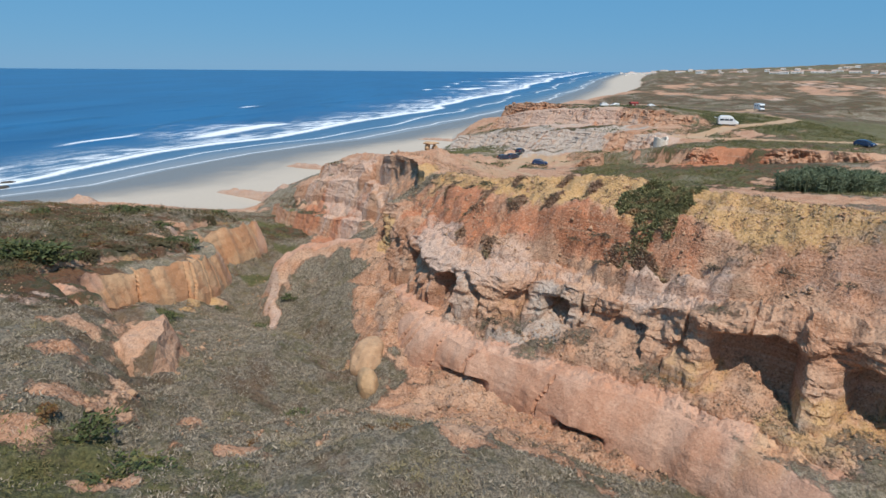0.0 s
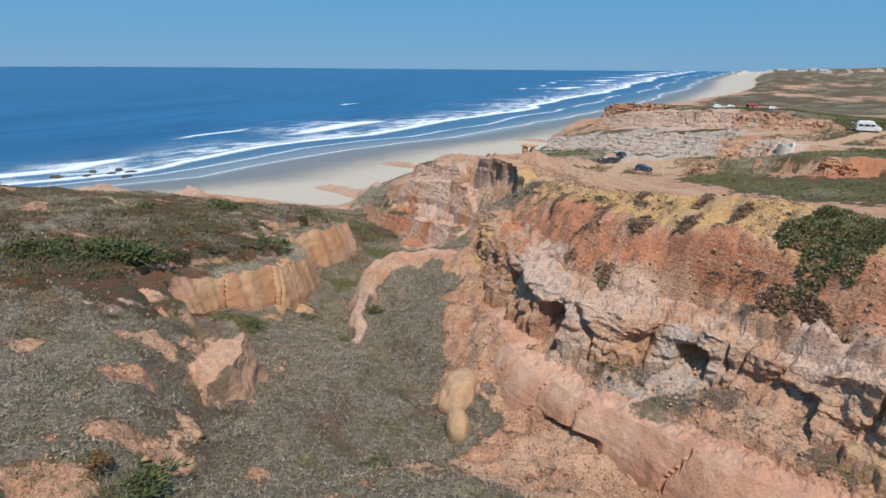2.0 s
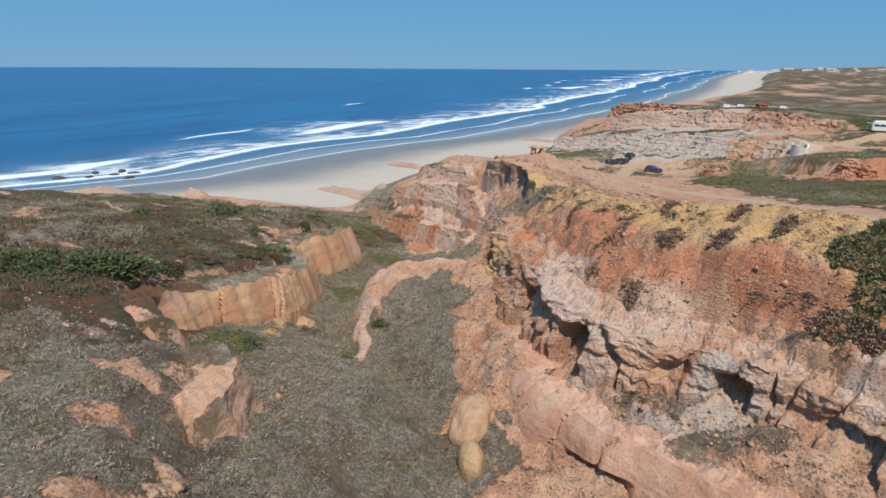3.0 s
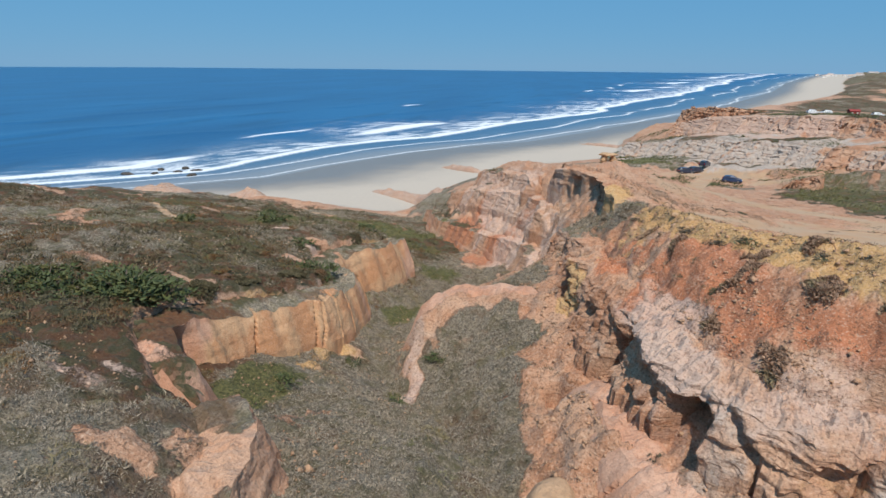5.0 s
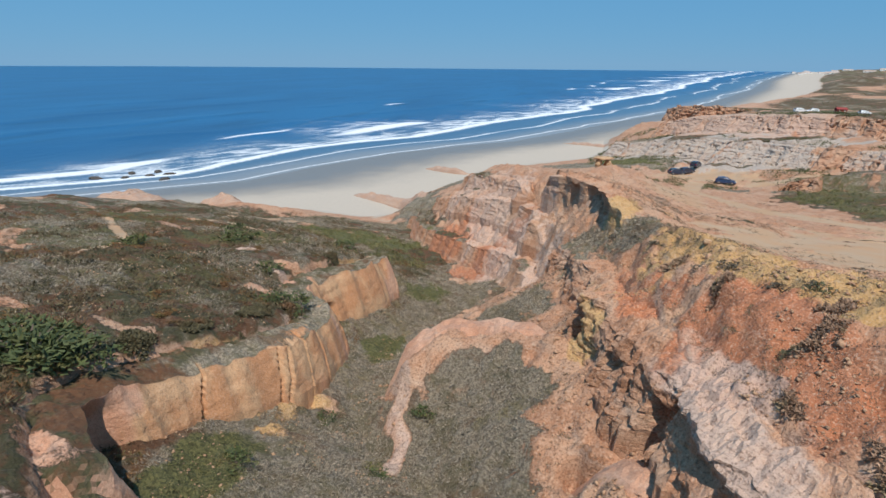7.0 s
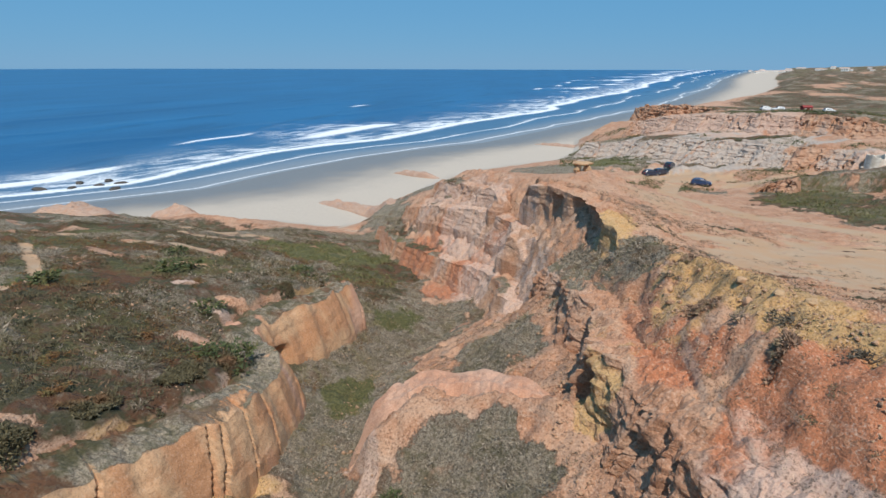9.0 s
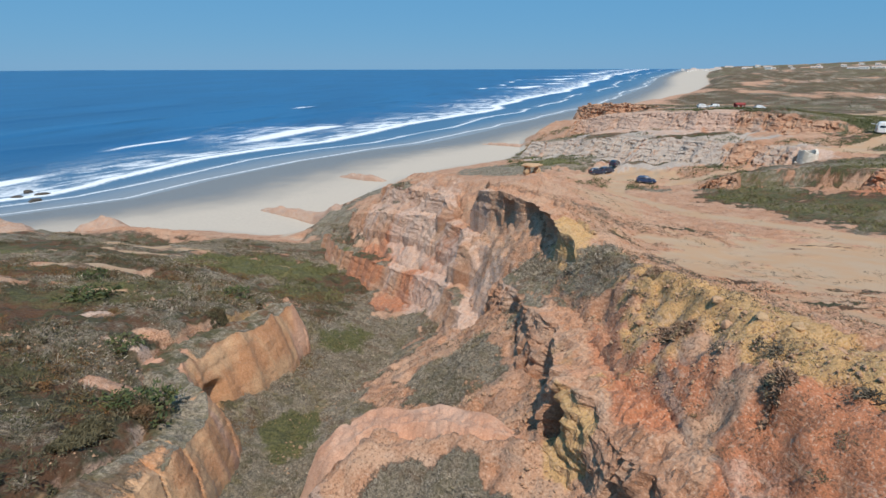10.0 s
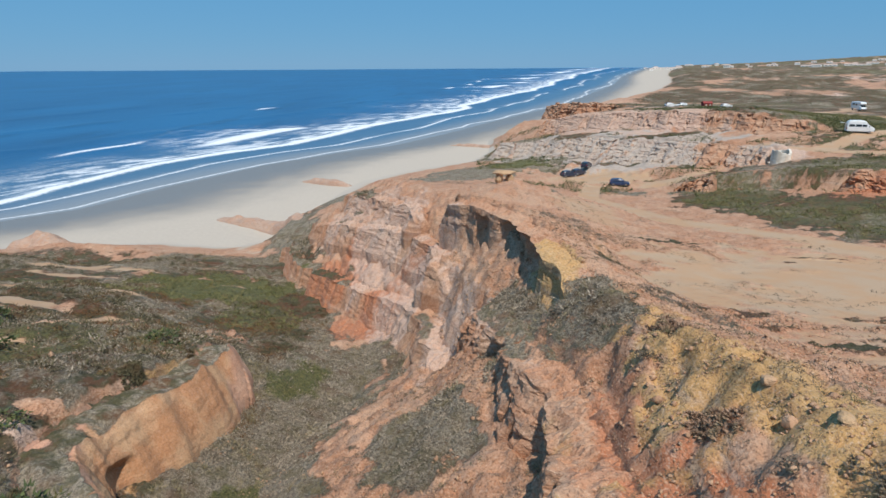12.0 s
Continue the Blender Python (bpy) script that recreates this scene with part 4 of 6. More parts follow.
rock_face("cliff_10", "long rose and cream bedded cliff", SCARPS["pink_cliff"], 0.3, 44, strength=1.2, blocky=0.4, lean=0.7, gullies=0.25, jag=1.0, rug=0.35, sheer=0.1)
rock_face("cliff_11", "dark topped bluff above the beach", SCARPS["far_bluff"], 0.4, 36, strength=1.4, blocky=0.0, lean=0.35, gullies=1.0, jag=1.6)
rock_face("cliff_12", "low dark red rock ledges in green scrub", SCARPS["dark_rocks"], 0.25, 32, strength=1.4, blocky=0.3, lean=0.4, broken=0.12, jag=1.0, caves=[(50, 120, 3, 1.0, 0.7), (60, 111, 3, 1.0, 0.7)])

# ---- sea ----
def breakers(d, s):
    """White water and swell by the distance from the beach and the place along it."""
    grow = np.interp(s, [100, 200, 340, 700, 2000, 5000], [0.85, 1.0, 1.9, 2.6, 5.0, 9.0])
    w = fbm(s / 70, d * 0 + 3.0, 0, 3, 201)
    foam, swell = np.zeros_like(d), np.zeros_like(d)
    for k, (at, width, seed) in enumerate(((2.0, 0.8, 1), (15, 0.9, 2), (29, 2.6, 3), (47, 4.2, 4), (64, 1.8, 5), (105, 1.4, 6))):
        line = at * grow + (3 + at * 0.14) * grow * fbm(s / (30 + 12 * k) / grow ** 0.5, d * 0 + 7.0 * k, 0, 4, 210 + seed)
        gate = fbm(s / (60 + 8 * k), d * 0 + 1.7 * k, 0, 2, 230 + seed)
        here = (1.0, smooth(-0.5, -0.1, gate), 1.0, smooth(-0.15, 0.25, gate), 0.8 * smooth(0.34, 0.52, gate), smooth(0.4, 0.6, gate))[k]
        x = (line - d) / grow ** 0.7
        # a sharp front towards the beach, with thinning wash trailing out behind it
        crest = np.exp(-((x / width) ** 2)) * here
        reach = (2.0, 4.0, 22.0, 18.0, 6.0, 2.5)[k] * (1 + 0.7 * fbm(s / 22, d * 0 + 2.1 * k, 0, 3, 250 + seed))
        wash = np.where(x < 0, np.exp(-np.maximum(-x, 0) / np.maximum(reach, 0.5)), 0) * here
        lace = 0.34 + 0.66 * smooth(-0.3, 0.3, fbm(d / 3.4 + 0.8 * w, s / 8.0, 0, 5, 240 + seed, 0.62))
        foam = np.maximum(foam, np.maximum(crest * (0.55, 0.6, 0.8, 1.0, 0.95, 0.95)[k], wash * lace * (0.4, 0.5, 0.82, 0.9, 0.8, 0.7)[k]))
        swell += np.exp(-((x / (width * 1.8)) ** 2)) * here * (0.05, 0.15, 0.4, 0.7, 0.8, 0.8)[k]
    for k in range(5):
        at = (105 + 48 * k) * grow ** 0.6
        swell += 0.55 * np.exp(-(((d - at - 18 * w) / 8) ** 2)) * smooth(-0.3, 0.2, fbm(s / 90, d * 0 + 5.3 * k, 0, 2, 260 + k))
    return np.clip(foam, 0, 1), swell


sd = spaced(-6, 130, 0.7, -12, 1.3, 5200, 1.022)
ss = spaced(110, 330, 1.6, -500, 1.05, 4900, 1.012)
SD, SS = np.meshgrid(sd, ss)
FOAM, SWELL = breakers(SD * 0.85, SS)
SXX = np.interp(SS, SHORE_Y, SHORE_X) - SD
sea_mesh = grid_mesh("sea", np.stack([SXX, SS, SWELL * smooth(-1, 6, SD) + 0.03], -1)[:, ::-1])
for key, val in (("foam", FOAM), ("offshore", SD * 0.85)):
    sea_mesh.attributes.new(key, "FLOAT", "POINT").data.foreach_set("value", np.ascontiguousarray(val[:, ::-1], np.float32).ravel())


def sea_material():
    g = Nodes("sea_water")
    p = g.coords()
    foam, off = g.value("foam"), g.value("offshore")
    chop = g.noise(g.scaled(p, (0.22, 0.10, 0.2)), 1.0, 5, 0.6)
    broad = g.noise(g.scaled(p, (0.012, 0.004, 0.01)), 1.0, 4, 0.55)
    deep = g.mix(g.ramp(broad, 0.35, 0.65), (0.007, 0.077, 0.20), (0.010, 0.108, 0.26))
    col = g.mix(g.ramp(off, 110.0, 10.0), deep, (0.075, 0.15, 0.235))
    col = g.mix(g.ramp(off, 26.0, 0.0), col, (0.25, 0.26, 0.27))
    streak = g.noise(g.scaled(p, (0.05, 0.011, 0.05)), 1.0, 4, 0.6)
    col = g.mix(g.math("MULTIPLY", g.ramp(streak, 0.54, 0.66), g.ramp(off, 30.0, 70.0, 0.0, 0.5)), col, (0.006, 0.05, 0.13))
    bits = g.noise(p, 0.9, 6, 0.7)
    white = g.ramp(g.math("ADD", foam, g.math("MULTIPLY", g.math("SUBTRACT", bits, 0.5), 0.9)), 0.12, 0.72)
    col = g.mix(white, col, (0.78, 0.81, 0.84))
    normal = g.bump(g.math("ADD", chop, g.math("MULTIPLY", bits, white)), 0.35, 0.6)
    rough = g.math("ADD", 0.32, g.math("MULTIPLY", white, 0.5))
    g.b.inputs["IOR"].default_value = 1.33
    return g.finish(col, rough, normal)


sea = tagged(new("sea", sea_mesh), "blue ocean with white breakers rolling to the beach", "sea", kind="structure")
sea_mesh.materials.append(sea_material())


# ---- small helpers for things ----
def part(name, bm, material, parent=None, label=""):
    """Links a bmesh as one mesh object, under parent if given."""
    me = bpy.data.meshes.new(name)
    bm.to_mesh(me)
    bm.free()
    me.materials.append(material)
    ob = new(name, me)
    if parent is not None:
        ob.parent = parent
    if label:
        ob["label"] = label
    return ob


def raw_mesh(name, verts, faces, material):
    me = bpy.data.meshes.new(name)
    verts, faces = np.asarray(verts, np.float32), np.asarray(faces, np.int32)
    k = faces.shape[1]
    me.vertices.add(len(verts))
    me.vertices.foreach_set("co", verts.ravel())
    me.loops.add(faces.size)
    me.loops.foreach_set("vertex_index", faces.ravel())
    me.polygons.add(len(faces))
    me.polygons.foreach_set("loop_start", np.arange(0, faces.size, k, dtype=np.int32))
    me.update(calc_edges=True)
    me.materials.append(material)
    return me


def leaf_cloud(rng, centres, reach, length, width, count, lift=0.35):
    """Many small pointed leaves: count of them round every centre."""
    n = len(centres)
    c = np.repeat(centres, count, 0)
    r = np.repeat(reach, count)
    ang = rng.uniform(0, 2 * math.pi, n * count)
    up = rng.uniform(lift - 0.35, 1.0, n * count)
    flat = np.sqrt(np.maximum(0.0, 1 - np.clip(up, -1, 1) ** 2))
    d = np.stack([np.cos(ang) * flat, np.sin(ang) * flat, up], 1)
    base = c + d * (r * rng.uniform(0.25, 0.8, n * count))[:, None] * np.array([1, 1, 0.7])
    tilt = rng.normal(0, 0.6, (n * count, 3))
    way = d + tilt
    way /= np.linalg.norm(way, axis=1)[:, None]
    side = np.cross(way, rng.normal(0, 1, (n * count, 3)))
    side /= np.linalg.norm(side, axis=1)[:, None] + 1e-9
    ln = (np.repeat(length, count) * rng.uniform(0.6, 1.3, n * count))[:, None]
    wd = (np.repeat(width, count) * rng.uniform(0.7, 1.3, n * count))[:, None]
    v = np.stack([base - side * wd * 0.5, base + side * wd * 0.5, base + way * ln], 1).reshape(-1, 3)
    f = np.arange(len(v)).reshape(-1, 3)
    return v, f


def plant_material(name, dark, light, tip, scale=0.6):
    g = Nodes(name)
    p = g.n.new("ShaderNodeNewGeometry")
    spot = g.noise(p.outputs["Position"], scale, 3, 0.6)
    col = g.mix(p.outputs["Random Per Island"], dark, light)
    col = g.mix(g.ramp(spot, 0.5, 0.68), col, tip)
    return g.finish(col, 0.75)


DRY_SCRUB = plant_material("dry_scrub", (0.13, 0.10, 0.072), (0.48, 0.395, 0.295), (0.25, 0.20, 0.10), 0.5)
GREEN_SCRUB = plant_material("green_scrub", (0.07, 0.075, 0.025), (0.23, 0.215, 0.075), (0.24, 0.18, 0.07), 0.7)
SHRUB_LEAF = plant_material("shrub_leaf", (0.03, 0.045, 0.014), (0.11, 0.13, 0.04), (0.14, 0.12, 0.035), 1.2)
DARK_LEAF = plant_material("dark_leaf", (0.06, 0.048, 0.034), (0.20, 0.15, 0.095), (0.13, 0.13, 0.06), 1.0)
RUST_LEAF = plant_material("rust_leaf", (0.10, 0.045, 0.018), (0.27, 0.13, 0.04), (0.16, 0.14, 0.05), 1.0)
REED = plant_material("reed_leaf", (0.06, 0.085, 0.045), (0.20, 0.24, 0.14), (0.14, 0.17, 0.08), 0.4)
BARK = plain("twig_bark", (0.12, 0.09, 0.065), 0.9)


def stone_material():
    g = Nodes("loose_stone")
    p = g.n.new("ShaderNodeNewGeometry").outputs["Position"]
    info = g.n.new("ShaderNodeObjectInfo").outputs["Random"]
    mid, fine = g.noise(p, 2.2, 5, 0.6), g.noise(p, 12.0, 4, 0.65)
    col = g.mix(g.ramp(mid, 0.35, 0.65), (0.56, 0.34, 0.21), (0.42, 0.24, 0.145))
    col = g.mix(g.math("MULTIPLY", info, 0.5), col, (0.54, 0.37, 0.18))
    col = g.mix(g.math("MULTIPLY", g.ramp(fine, 0.54, 0.7), 0.5), col, (0.24, 0.16, 0.11))
    return g.finish(col, 0.9, g.bump(g.math("ADD", mid, fine), 0.7, 0.12))


STONE = stone_material()


def at_ground(x, y, sink=0.0):
    return float(height_at(np.array([x]), np.array([y]))[0]) - sink


# ---- scrub on the slopes and flats ----
def tufts(name, label, count, box, seed, material, size, pick, blades=16):
    rng = np.random.default_rng(seed)
    x, y = rng.uniform(box[0], box[1], count * 4), rng.uniform(box[2], box[3], count * 4)
    shares = cover(x, y, height_at(x, y))
    keep = pick(shares, rng, x, y)
    e = 0.3
    tilt = np.hypot(height_at(x + e, y) - height_at(x - e, y), height_at(x, y + e) - height_at(x, y - e)) / (2 * e)
    keep &= tilt < 1.3
    x, y = x[keep][:count], y[keep][:count]
    z = height_at(x, y)
    s = rng.uniform(size[0], size[1], len(x)) * rng.uniform(0.6, 1.2, len(x))
    v, f = leaf_cloud(rng, np.stack([x, y, z - s * 0.1], 1), s, s * 0.40, s * 0.10, blades)
    return tagged(new(name, raw_mesh(name, v, f, material)), label, "scrub", kind="stuff")


def in_patches(scale, seed, cut, key, low):
    def pick(shares, rng, x, y):
        p = fbm(x / scale, y / scale, 0, 3, seed)
        return (shares[key] * rng.uniform(0.55, 1.0, len(x)) > low) & (p > cut) & (shares["sand"] < 0.4) & ((key == "green") | (shares["green"] * rng.uniform(0.5, 1.2, len(x)) < 0.45))
    return pick


def dry_patches(*spec):
    pick = in_patches(*spec)
    return lambda c, rng, x, y: pick(c, rng, x, y) & (c["heath"] * rng.uniform(0.7, 1.3, len(x)) < 0.5)


tufts("dry_scrub", "low grey-brown dry scrub over the slopes and valley floor", 26000, (-34, 10, 9, 66), 11, DRY_SCRUB, (0.16, 0.40), dry_patches(2.2, 301, -0.28, "scrub", 0.45))
tufts("dry_scrub_north", "low grey-brown dry scrub on farther slopes", 15000, (-75, 12, 56, 128), 12, DRY_SCRUB, (0.28, 0.7), dry_patches(4.0, 302, -0.25, "scrub", 0.45))
tufts("dry_scrub_west", "dry scrub and heath on the western flat", 4500, (-75, -22, 20, 80), 13, DRY_SCRUB, (0.25, 0.6), dry_patches(3.0, 303, -0.2, "scrub", 0.45))
tufts("green_scrub", "olive green low plants in damp patches", 9000, (-30, 4, 9, 75), 14, GREEN_SCRUB, (0.14, 0.36), in_patches(1.4, 304, -0.15, "green", 0.32))
tufts("green_scrub_north", "green scrub in the hollow and dunes", 12000, (-50, 110, 70, 200), 15, GREEN_SCRUB, (0.4, 1.1), in_patches(5.0, 305, -0.25, "green", 0.32))
tufts("dark_scrub", "dark low heath plants scattered on bare rock slopes", 20000, (-14, 20, 16, 86), 16, DARK_LEAF, (0.06, 0.24),
      lambda c, rng, x, y: (fbm(x / 1.6, y / 1.6, 0, 3, 306) > 0.04) & (c["sand"] < 0.3) & ~((x < -6) & (y > 41) & (y < 49)))
tufts("rust_scrub", "rust-brown low heath on the western flat", 9000, (-60, -20, 20, 90), 17, RUST_LEAF, (0.2, 0.5), in_patches(3.4, 307, 0.16, "scrub", 0.45))
HEATH_LEAF = plant_material("heath_leaf", (0.055, 0.048, 0.024), (0.17, 0.14, 0.07), (0.18, 0.095, 0.045), 0.3)
tufts("heath", "dark olive and brown heath cushions on the western flat", 8500, (-75, -22, 18, 118), 19, HEATH_LEAF, (0.3, 0.75), in_patches(6.0, 309, -0.06, "scrub", 0.45), 26)
tufts("valley_heath", "dark heath cushions along the valley sides", 2400, (-24, 8, 12, 76), 20, HEATH_LEAF, (0.13, 0.34), in_patches(2.6, 310, 0.12, "scrub", 0.45), 20)
tufts("cliff_bushes", "dark bushes dotted over the far cliffs and their benches", 5200, (-2, 96, 132, 262), 21, SHRUB_LEAF, (0.4, 1.3),
      lambda c, rng, x, y: (fbm(x / 9, y / 9, 0, 3, 311) > 0.1) & (c["sand"] < 0.4) & (c["beach"] < 0.1), 14)
tufts("flat_scrub", "small dark plants scattered on the sand flat", 2600, (-2, 46, 42, 112), 22, DARK_LEAF, (0.08, 0.34),
      lambda c, rng, x, y: fbm(x / 4, y / 2.2, 0, 4, 312) > 0.2)
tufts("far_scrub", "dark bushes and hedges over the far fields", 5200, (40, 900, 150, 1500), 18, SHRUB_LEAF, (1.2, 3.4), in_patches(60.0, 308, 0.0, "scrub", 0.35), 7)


# ---- loose stones ----
def lump(bm, rng, size, rough=0.28, detail=2):
    bmesh.ops.create_icosphere(bm, subdivisions=detail, radius=1.0)
    off = rng.uniform(-50, 50, 3)
    co = np.array([v.co for v in bm.verts])
    r = 1 + rough * fbm(co[:, 0] * 1.3 + off[0], co[:, 1] * 1.3 + off[1], co[:, 2] * 1.3 + off[2], 3, 401) * 1.6
    for v, k in zip(bm.verts, r):
        v.co = Vector((v.co.x * k * size[0], v.co.y * k * size[1], max(v.co.z * k, -0.55) * size[2]))
    return bm


def boulder(rng, size, label="rounded weathered rock lying on the slope", rough=0.28, detail=2):
    ob = part("boulder", lump(bmesh.new(), rng, size, rough, detail), STONE)
    return tagged(ob, label, "boulder", "boulders on the slopes")


stones = np.random.default_rng(31)
seeds = [boulder(stones, (0.32, 0.26, 0.24)), boulder(stones, (0.5, 0.4, 0.42)), boulder(stones, (0.4, 0.55, 0.3), rough=0.4), boulder(stones, (0.26, 0.3, 0.2))]
spots = [(1.0, 45.3), (0.9, 43.9), (1.5, 43.0), (2.2, 42.2), (1.4, 52.2), (1.1, 40.5), (2.7, 40.9), (3.6, 39), (5.2, 37.6), (6.4, 36.2), (8, 34.4)]
for k in range(44):
    spots.append((stones.uniform(-6, 16), stones.uniform(17, 62)))
for k, (bx, by) in enumerate(spots):
    source = seeds[k % 4]
    scale = stones.uniform(0.2, 0.55) if k > 10 else stones.uniform(0.5, 0.8)
    place = Matrix.Translation((bx, by, at_ground(bx, by, -0.08 * scale))) @ Matrix.Rotation(stones.uniform(0, 6.28), 4, "Z") @ Matrix.Diagonal((scale, scale, scale, 1))
    if k < 4:
        source.matrix_basis = place
    else:
        copy_thing(source, place)
pale = boulder(stones, (0.95, 1.6, 1.2), "large pale yellow rounded boulder above the gully", 0.12, 4)
pale.matrix_basis = pose(-4.1, 28.2, at_ground(-4.1, 28.2) - 0.1, 0, 0, -12)
orange = boulder(stones, (0.55, 0.9, 0.85), "orange rock stump beside a pale boulder", 0.14, 3)
orange.matrix_basis = pose(-3.9, 25.6, at_ground(-3.9, 25.6) + 0.2, 0, 0, 20)


def rubble(name, label, count, box, seed, pick):
    """Fist-sized and larger crumbs of rock strewn on the slopes."""
    rng = np.random.default_rng(seed)
    x, y = rng.uniform(box[0], box[1], count * 4), rng.uniform(box[2], box[3], count * 4)
    c = cover(x, y, height_at(x, y))
    keep = pick(c, x, y)
    x, y = x[keep][:count], y[keep][:count]
    n = len(x)
    octa = np.array([(1, 0, 0), (0, 1, 0), (-1, 0, 0), (0, -1, 0), (0, 0, 1), (0, 0, -0.6)], float)
    tris = np.array([(0, 1, 4), (1, 2, 4), (2, 3, 4), (3, 0, 4), (1, 0, 5), (2, 1, 5), (3, 2, 5), (0, 3, 5)])
    s = rng.gamma(1.2, 0.024, n) + 0.02
    v = octa[None] * rng.uniform(0.6, 1.25, (n, 6, 1)) * s[:, None, None] * np.array([1, 1, 0.8]) + rng.normal(0, 0.12, (n, 6, 3)) * s[:, None, None]
    v += np.stack([x, y, height_at(x, y) + s * 0.2], 1)[:, None, :]
    f = tris[None] + (np.arange(n) * 6)[:, None, None]
    return tagged(new(name, raw_mesh(name, v.reshape(-1, 3), f.reshape(-1, 3), STONE)), label, "rubble", kind="stuff")


rubble("rubble", "crumbs of rose and yellow rock strewn on bare slopes", 26000, (-12, 18, 15, 84), 33, lambda c, x, y: (c["scrub"] < 0.6) & (c["sand"] < 0.4) & (fbm(x / 2, y / 2, 0, 3, 411) > -0.1) & ~((x < -6) & (y > 41) & (y < 49)))
rubble("rubble_west", "crumbs of pale rock along the scrubby brinks", 4000, (-34, -11, 12, 66), 34, lambda c, x, y: fbm(x / 1.8, y / 1.8, 0, 3, 412) > 0.18)


# ---- shrubs ----
def shrub(seed, leaf, label, category="shrub", group="shrubs", clumps=16, leaves=26):
    """A low rounded shrub: short forked stems and a crown of leaf clumps."""
    rng = np.random.default_rng(seed)
    root = tagged(new("shrub"), label, category, group)
    bm = bmesh.new()
    for k in range(5):
        a = k * 1.256 + rng.uniform(-0.3, 0.3)
        tip = Vector((math.cos(a) * 0.4, math.sin(a) * 0.4, 0.45))
        stem = bmesh.ops.create_cone(bm, cap_ends=True, segments=5, radius1=0.035, radius2=0.012, depth=tip.length)
        turn = tip.to_track_quat("Z", "Y").to_matrix().to_4x4()
        bmesh.ops.transform(bm, matrix=Matrix.Translation(tip * 0.5) @ turn, verts=stem["verts"])
    part("stem", bm, BARK, root)
    a, r = rng.uniform(0, 6.28, clumps), np.sqrt(rng.uniform(0, 1, clumps)) * 0.72
    c = np.stack([np.cos(a) * r, np.sin(a) * r, rng.uniform(0.12, 0.5, clumps) * (1.15 - r)], 1)
    v, f = leaf_cloud(rng, c, np.full(clumps, 0.34), np.full(clumps, 0.17), np.full(clumps, 0.085), leaves, 0.2)
    crown = new("foliage", raw_mesh("foliage", v, f, leaf))
    crown.parent = root
    return root


def plant_all(models, places):
    for k, (px, py, size) in enumerate(places):
        src = models[k % len(models)]
        m = Matrix.Translation((px, py, at_ground(px, py, 0.05))) @ Matrix.Rotation(2.4 * k, 4, "Z") @ Matrix.Diagonal((size, size * (0.85 + 0.3 * ((k * 7) % 5) / 5), size * 0.8, 1))
        if k < len(models):
            src.matrix_basis = m
        else:
            copy_thing(src, m)


plant_all([shrub(41, SHRUB_LEAF, "dense dark green shrub in a row above the cliff", group="green shrubs on the flat"), shrub(42, SHRUB_LEAF, "dense dark green shrub in a row above the cliff", group="green shrubs on the flat")],
          [(-28.8, 30.6, 1.6), (-27.6, 31.6, 1.7), (-26.5, 31.2, 1.5), (-25.7, 31.9, 1.5), (-24.7, 31.6, 1.4), (-24, 32.4, 1.3), (-30, 31.4, 1.3), (-27.2, 32.9, 1.2), (-25.2, 33.1, 1.1), (-31.2, 30.8, 1.1),
           (-22.4, 46.4, 1.3), (-22.9, 47.4, 0.9), (-23.6, 45.6, 0.8), (-26.9, 51, 0.9), (-23.6, 55.2, 1.0), (-26, 61.9, 1.1), (-34, 58, 1.4), (-38, 50, 1.2), (-40, 66, 1.3), (-9, 13, 0.8), (-11, 14.4, 0.9), (-6.4, 21, 0.5),
           (-13.4, 36.4, 0.6), (-12.2, 41.2, 0.6), (-17.6, 40, 0.6), (-18.2, 33.4, 0.7)])
plant_all([shrub(43, DARK_LEAF, "small dark brown heath shrub on bare rock", group="heath shrubs on the mesa", clumps=12), shrub(44, DARK_LEAF, "small dark brown heath shrub on bare rock", group="heath shrubs on the mesa", clumps=12)],
          [(2.2, 38.4, 0.8), (3.0, 37.6, 0.7), (5.0, 35.0, 0.9), (6.2, 34.2, 0.7), (4.4, 32.8, 0.6), (6.6, 31.6, 0.8), (7.6, 30.4, 0.7), (9.2, 33.6, 1.1), (8.6, 34.6, 0.8), (1.6, 35.2, 0.6), (0.4, 37.2, 0.5), (7.2, 28.6, 0.8), (8.4, 27.8, 0.9),
           (8.0, 26.6, 0.7), (10, 25.2, 0.6), (12.4, 23.6, 0.8), (-0.8, 49.2, 0.8), (-0.6, 51.4, 0.9), (-1.4, 54, 0.8), (-2.6, 57.4, 0.9), (-3.2, 60, 0.9), (0.8, 56.6, 0.9), (1.2, 41.4, 0.9), (0.2, 42.4, 0.7), (2.0, 29.4, 0.5), (4.2, 26.2, 0.7),
           (2.6, 27.0, 0.8), (1.4, 28.2, 0.5), (-0.6, 29.6, 0.6), (6.0, 24.6, 0.6), (-22.4, 43.4, 0.8), (-22, 45.4, 0.8), (-22.9, 41, 0.7), (-23.4, 38.6, 0.8), (-24, 42.4, 0.9), (14.5, 21.8, 0.9), (16, 20.2, 0.7), (-1.6, 44.4, 0.5), (-2.4, 40.6, 0.5)])
plant_all([shrub(45, RUST_LEAF, "rust and olive heath cushion on dry ground", group="heath cushions")],
          [(-2.2, 16.2, 0.9), (-1.2, 15.6, 0.7), (-27.6, 41, 0.9), (-25.6, 38.8, 0.9), (-26.8, 45.4, 0.8), (-30, 55, 1.0), (-29, 62, 1.0), (-26, 57, 0.8), (-33, 66, 1.2), (-12, 14.2, 0.8), (-6, 15, 0.6)])


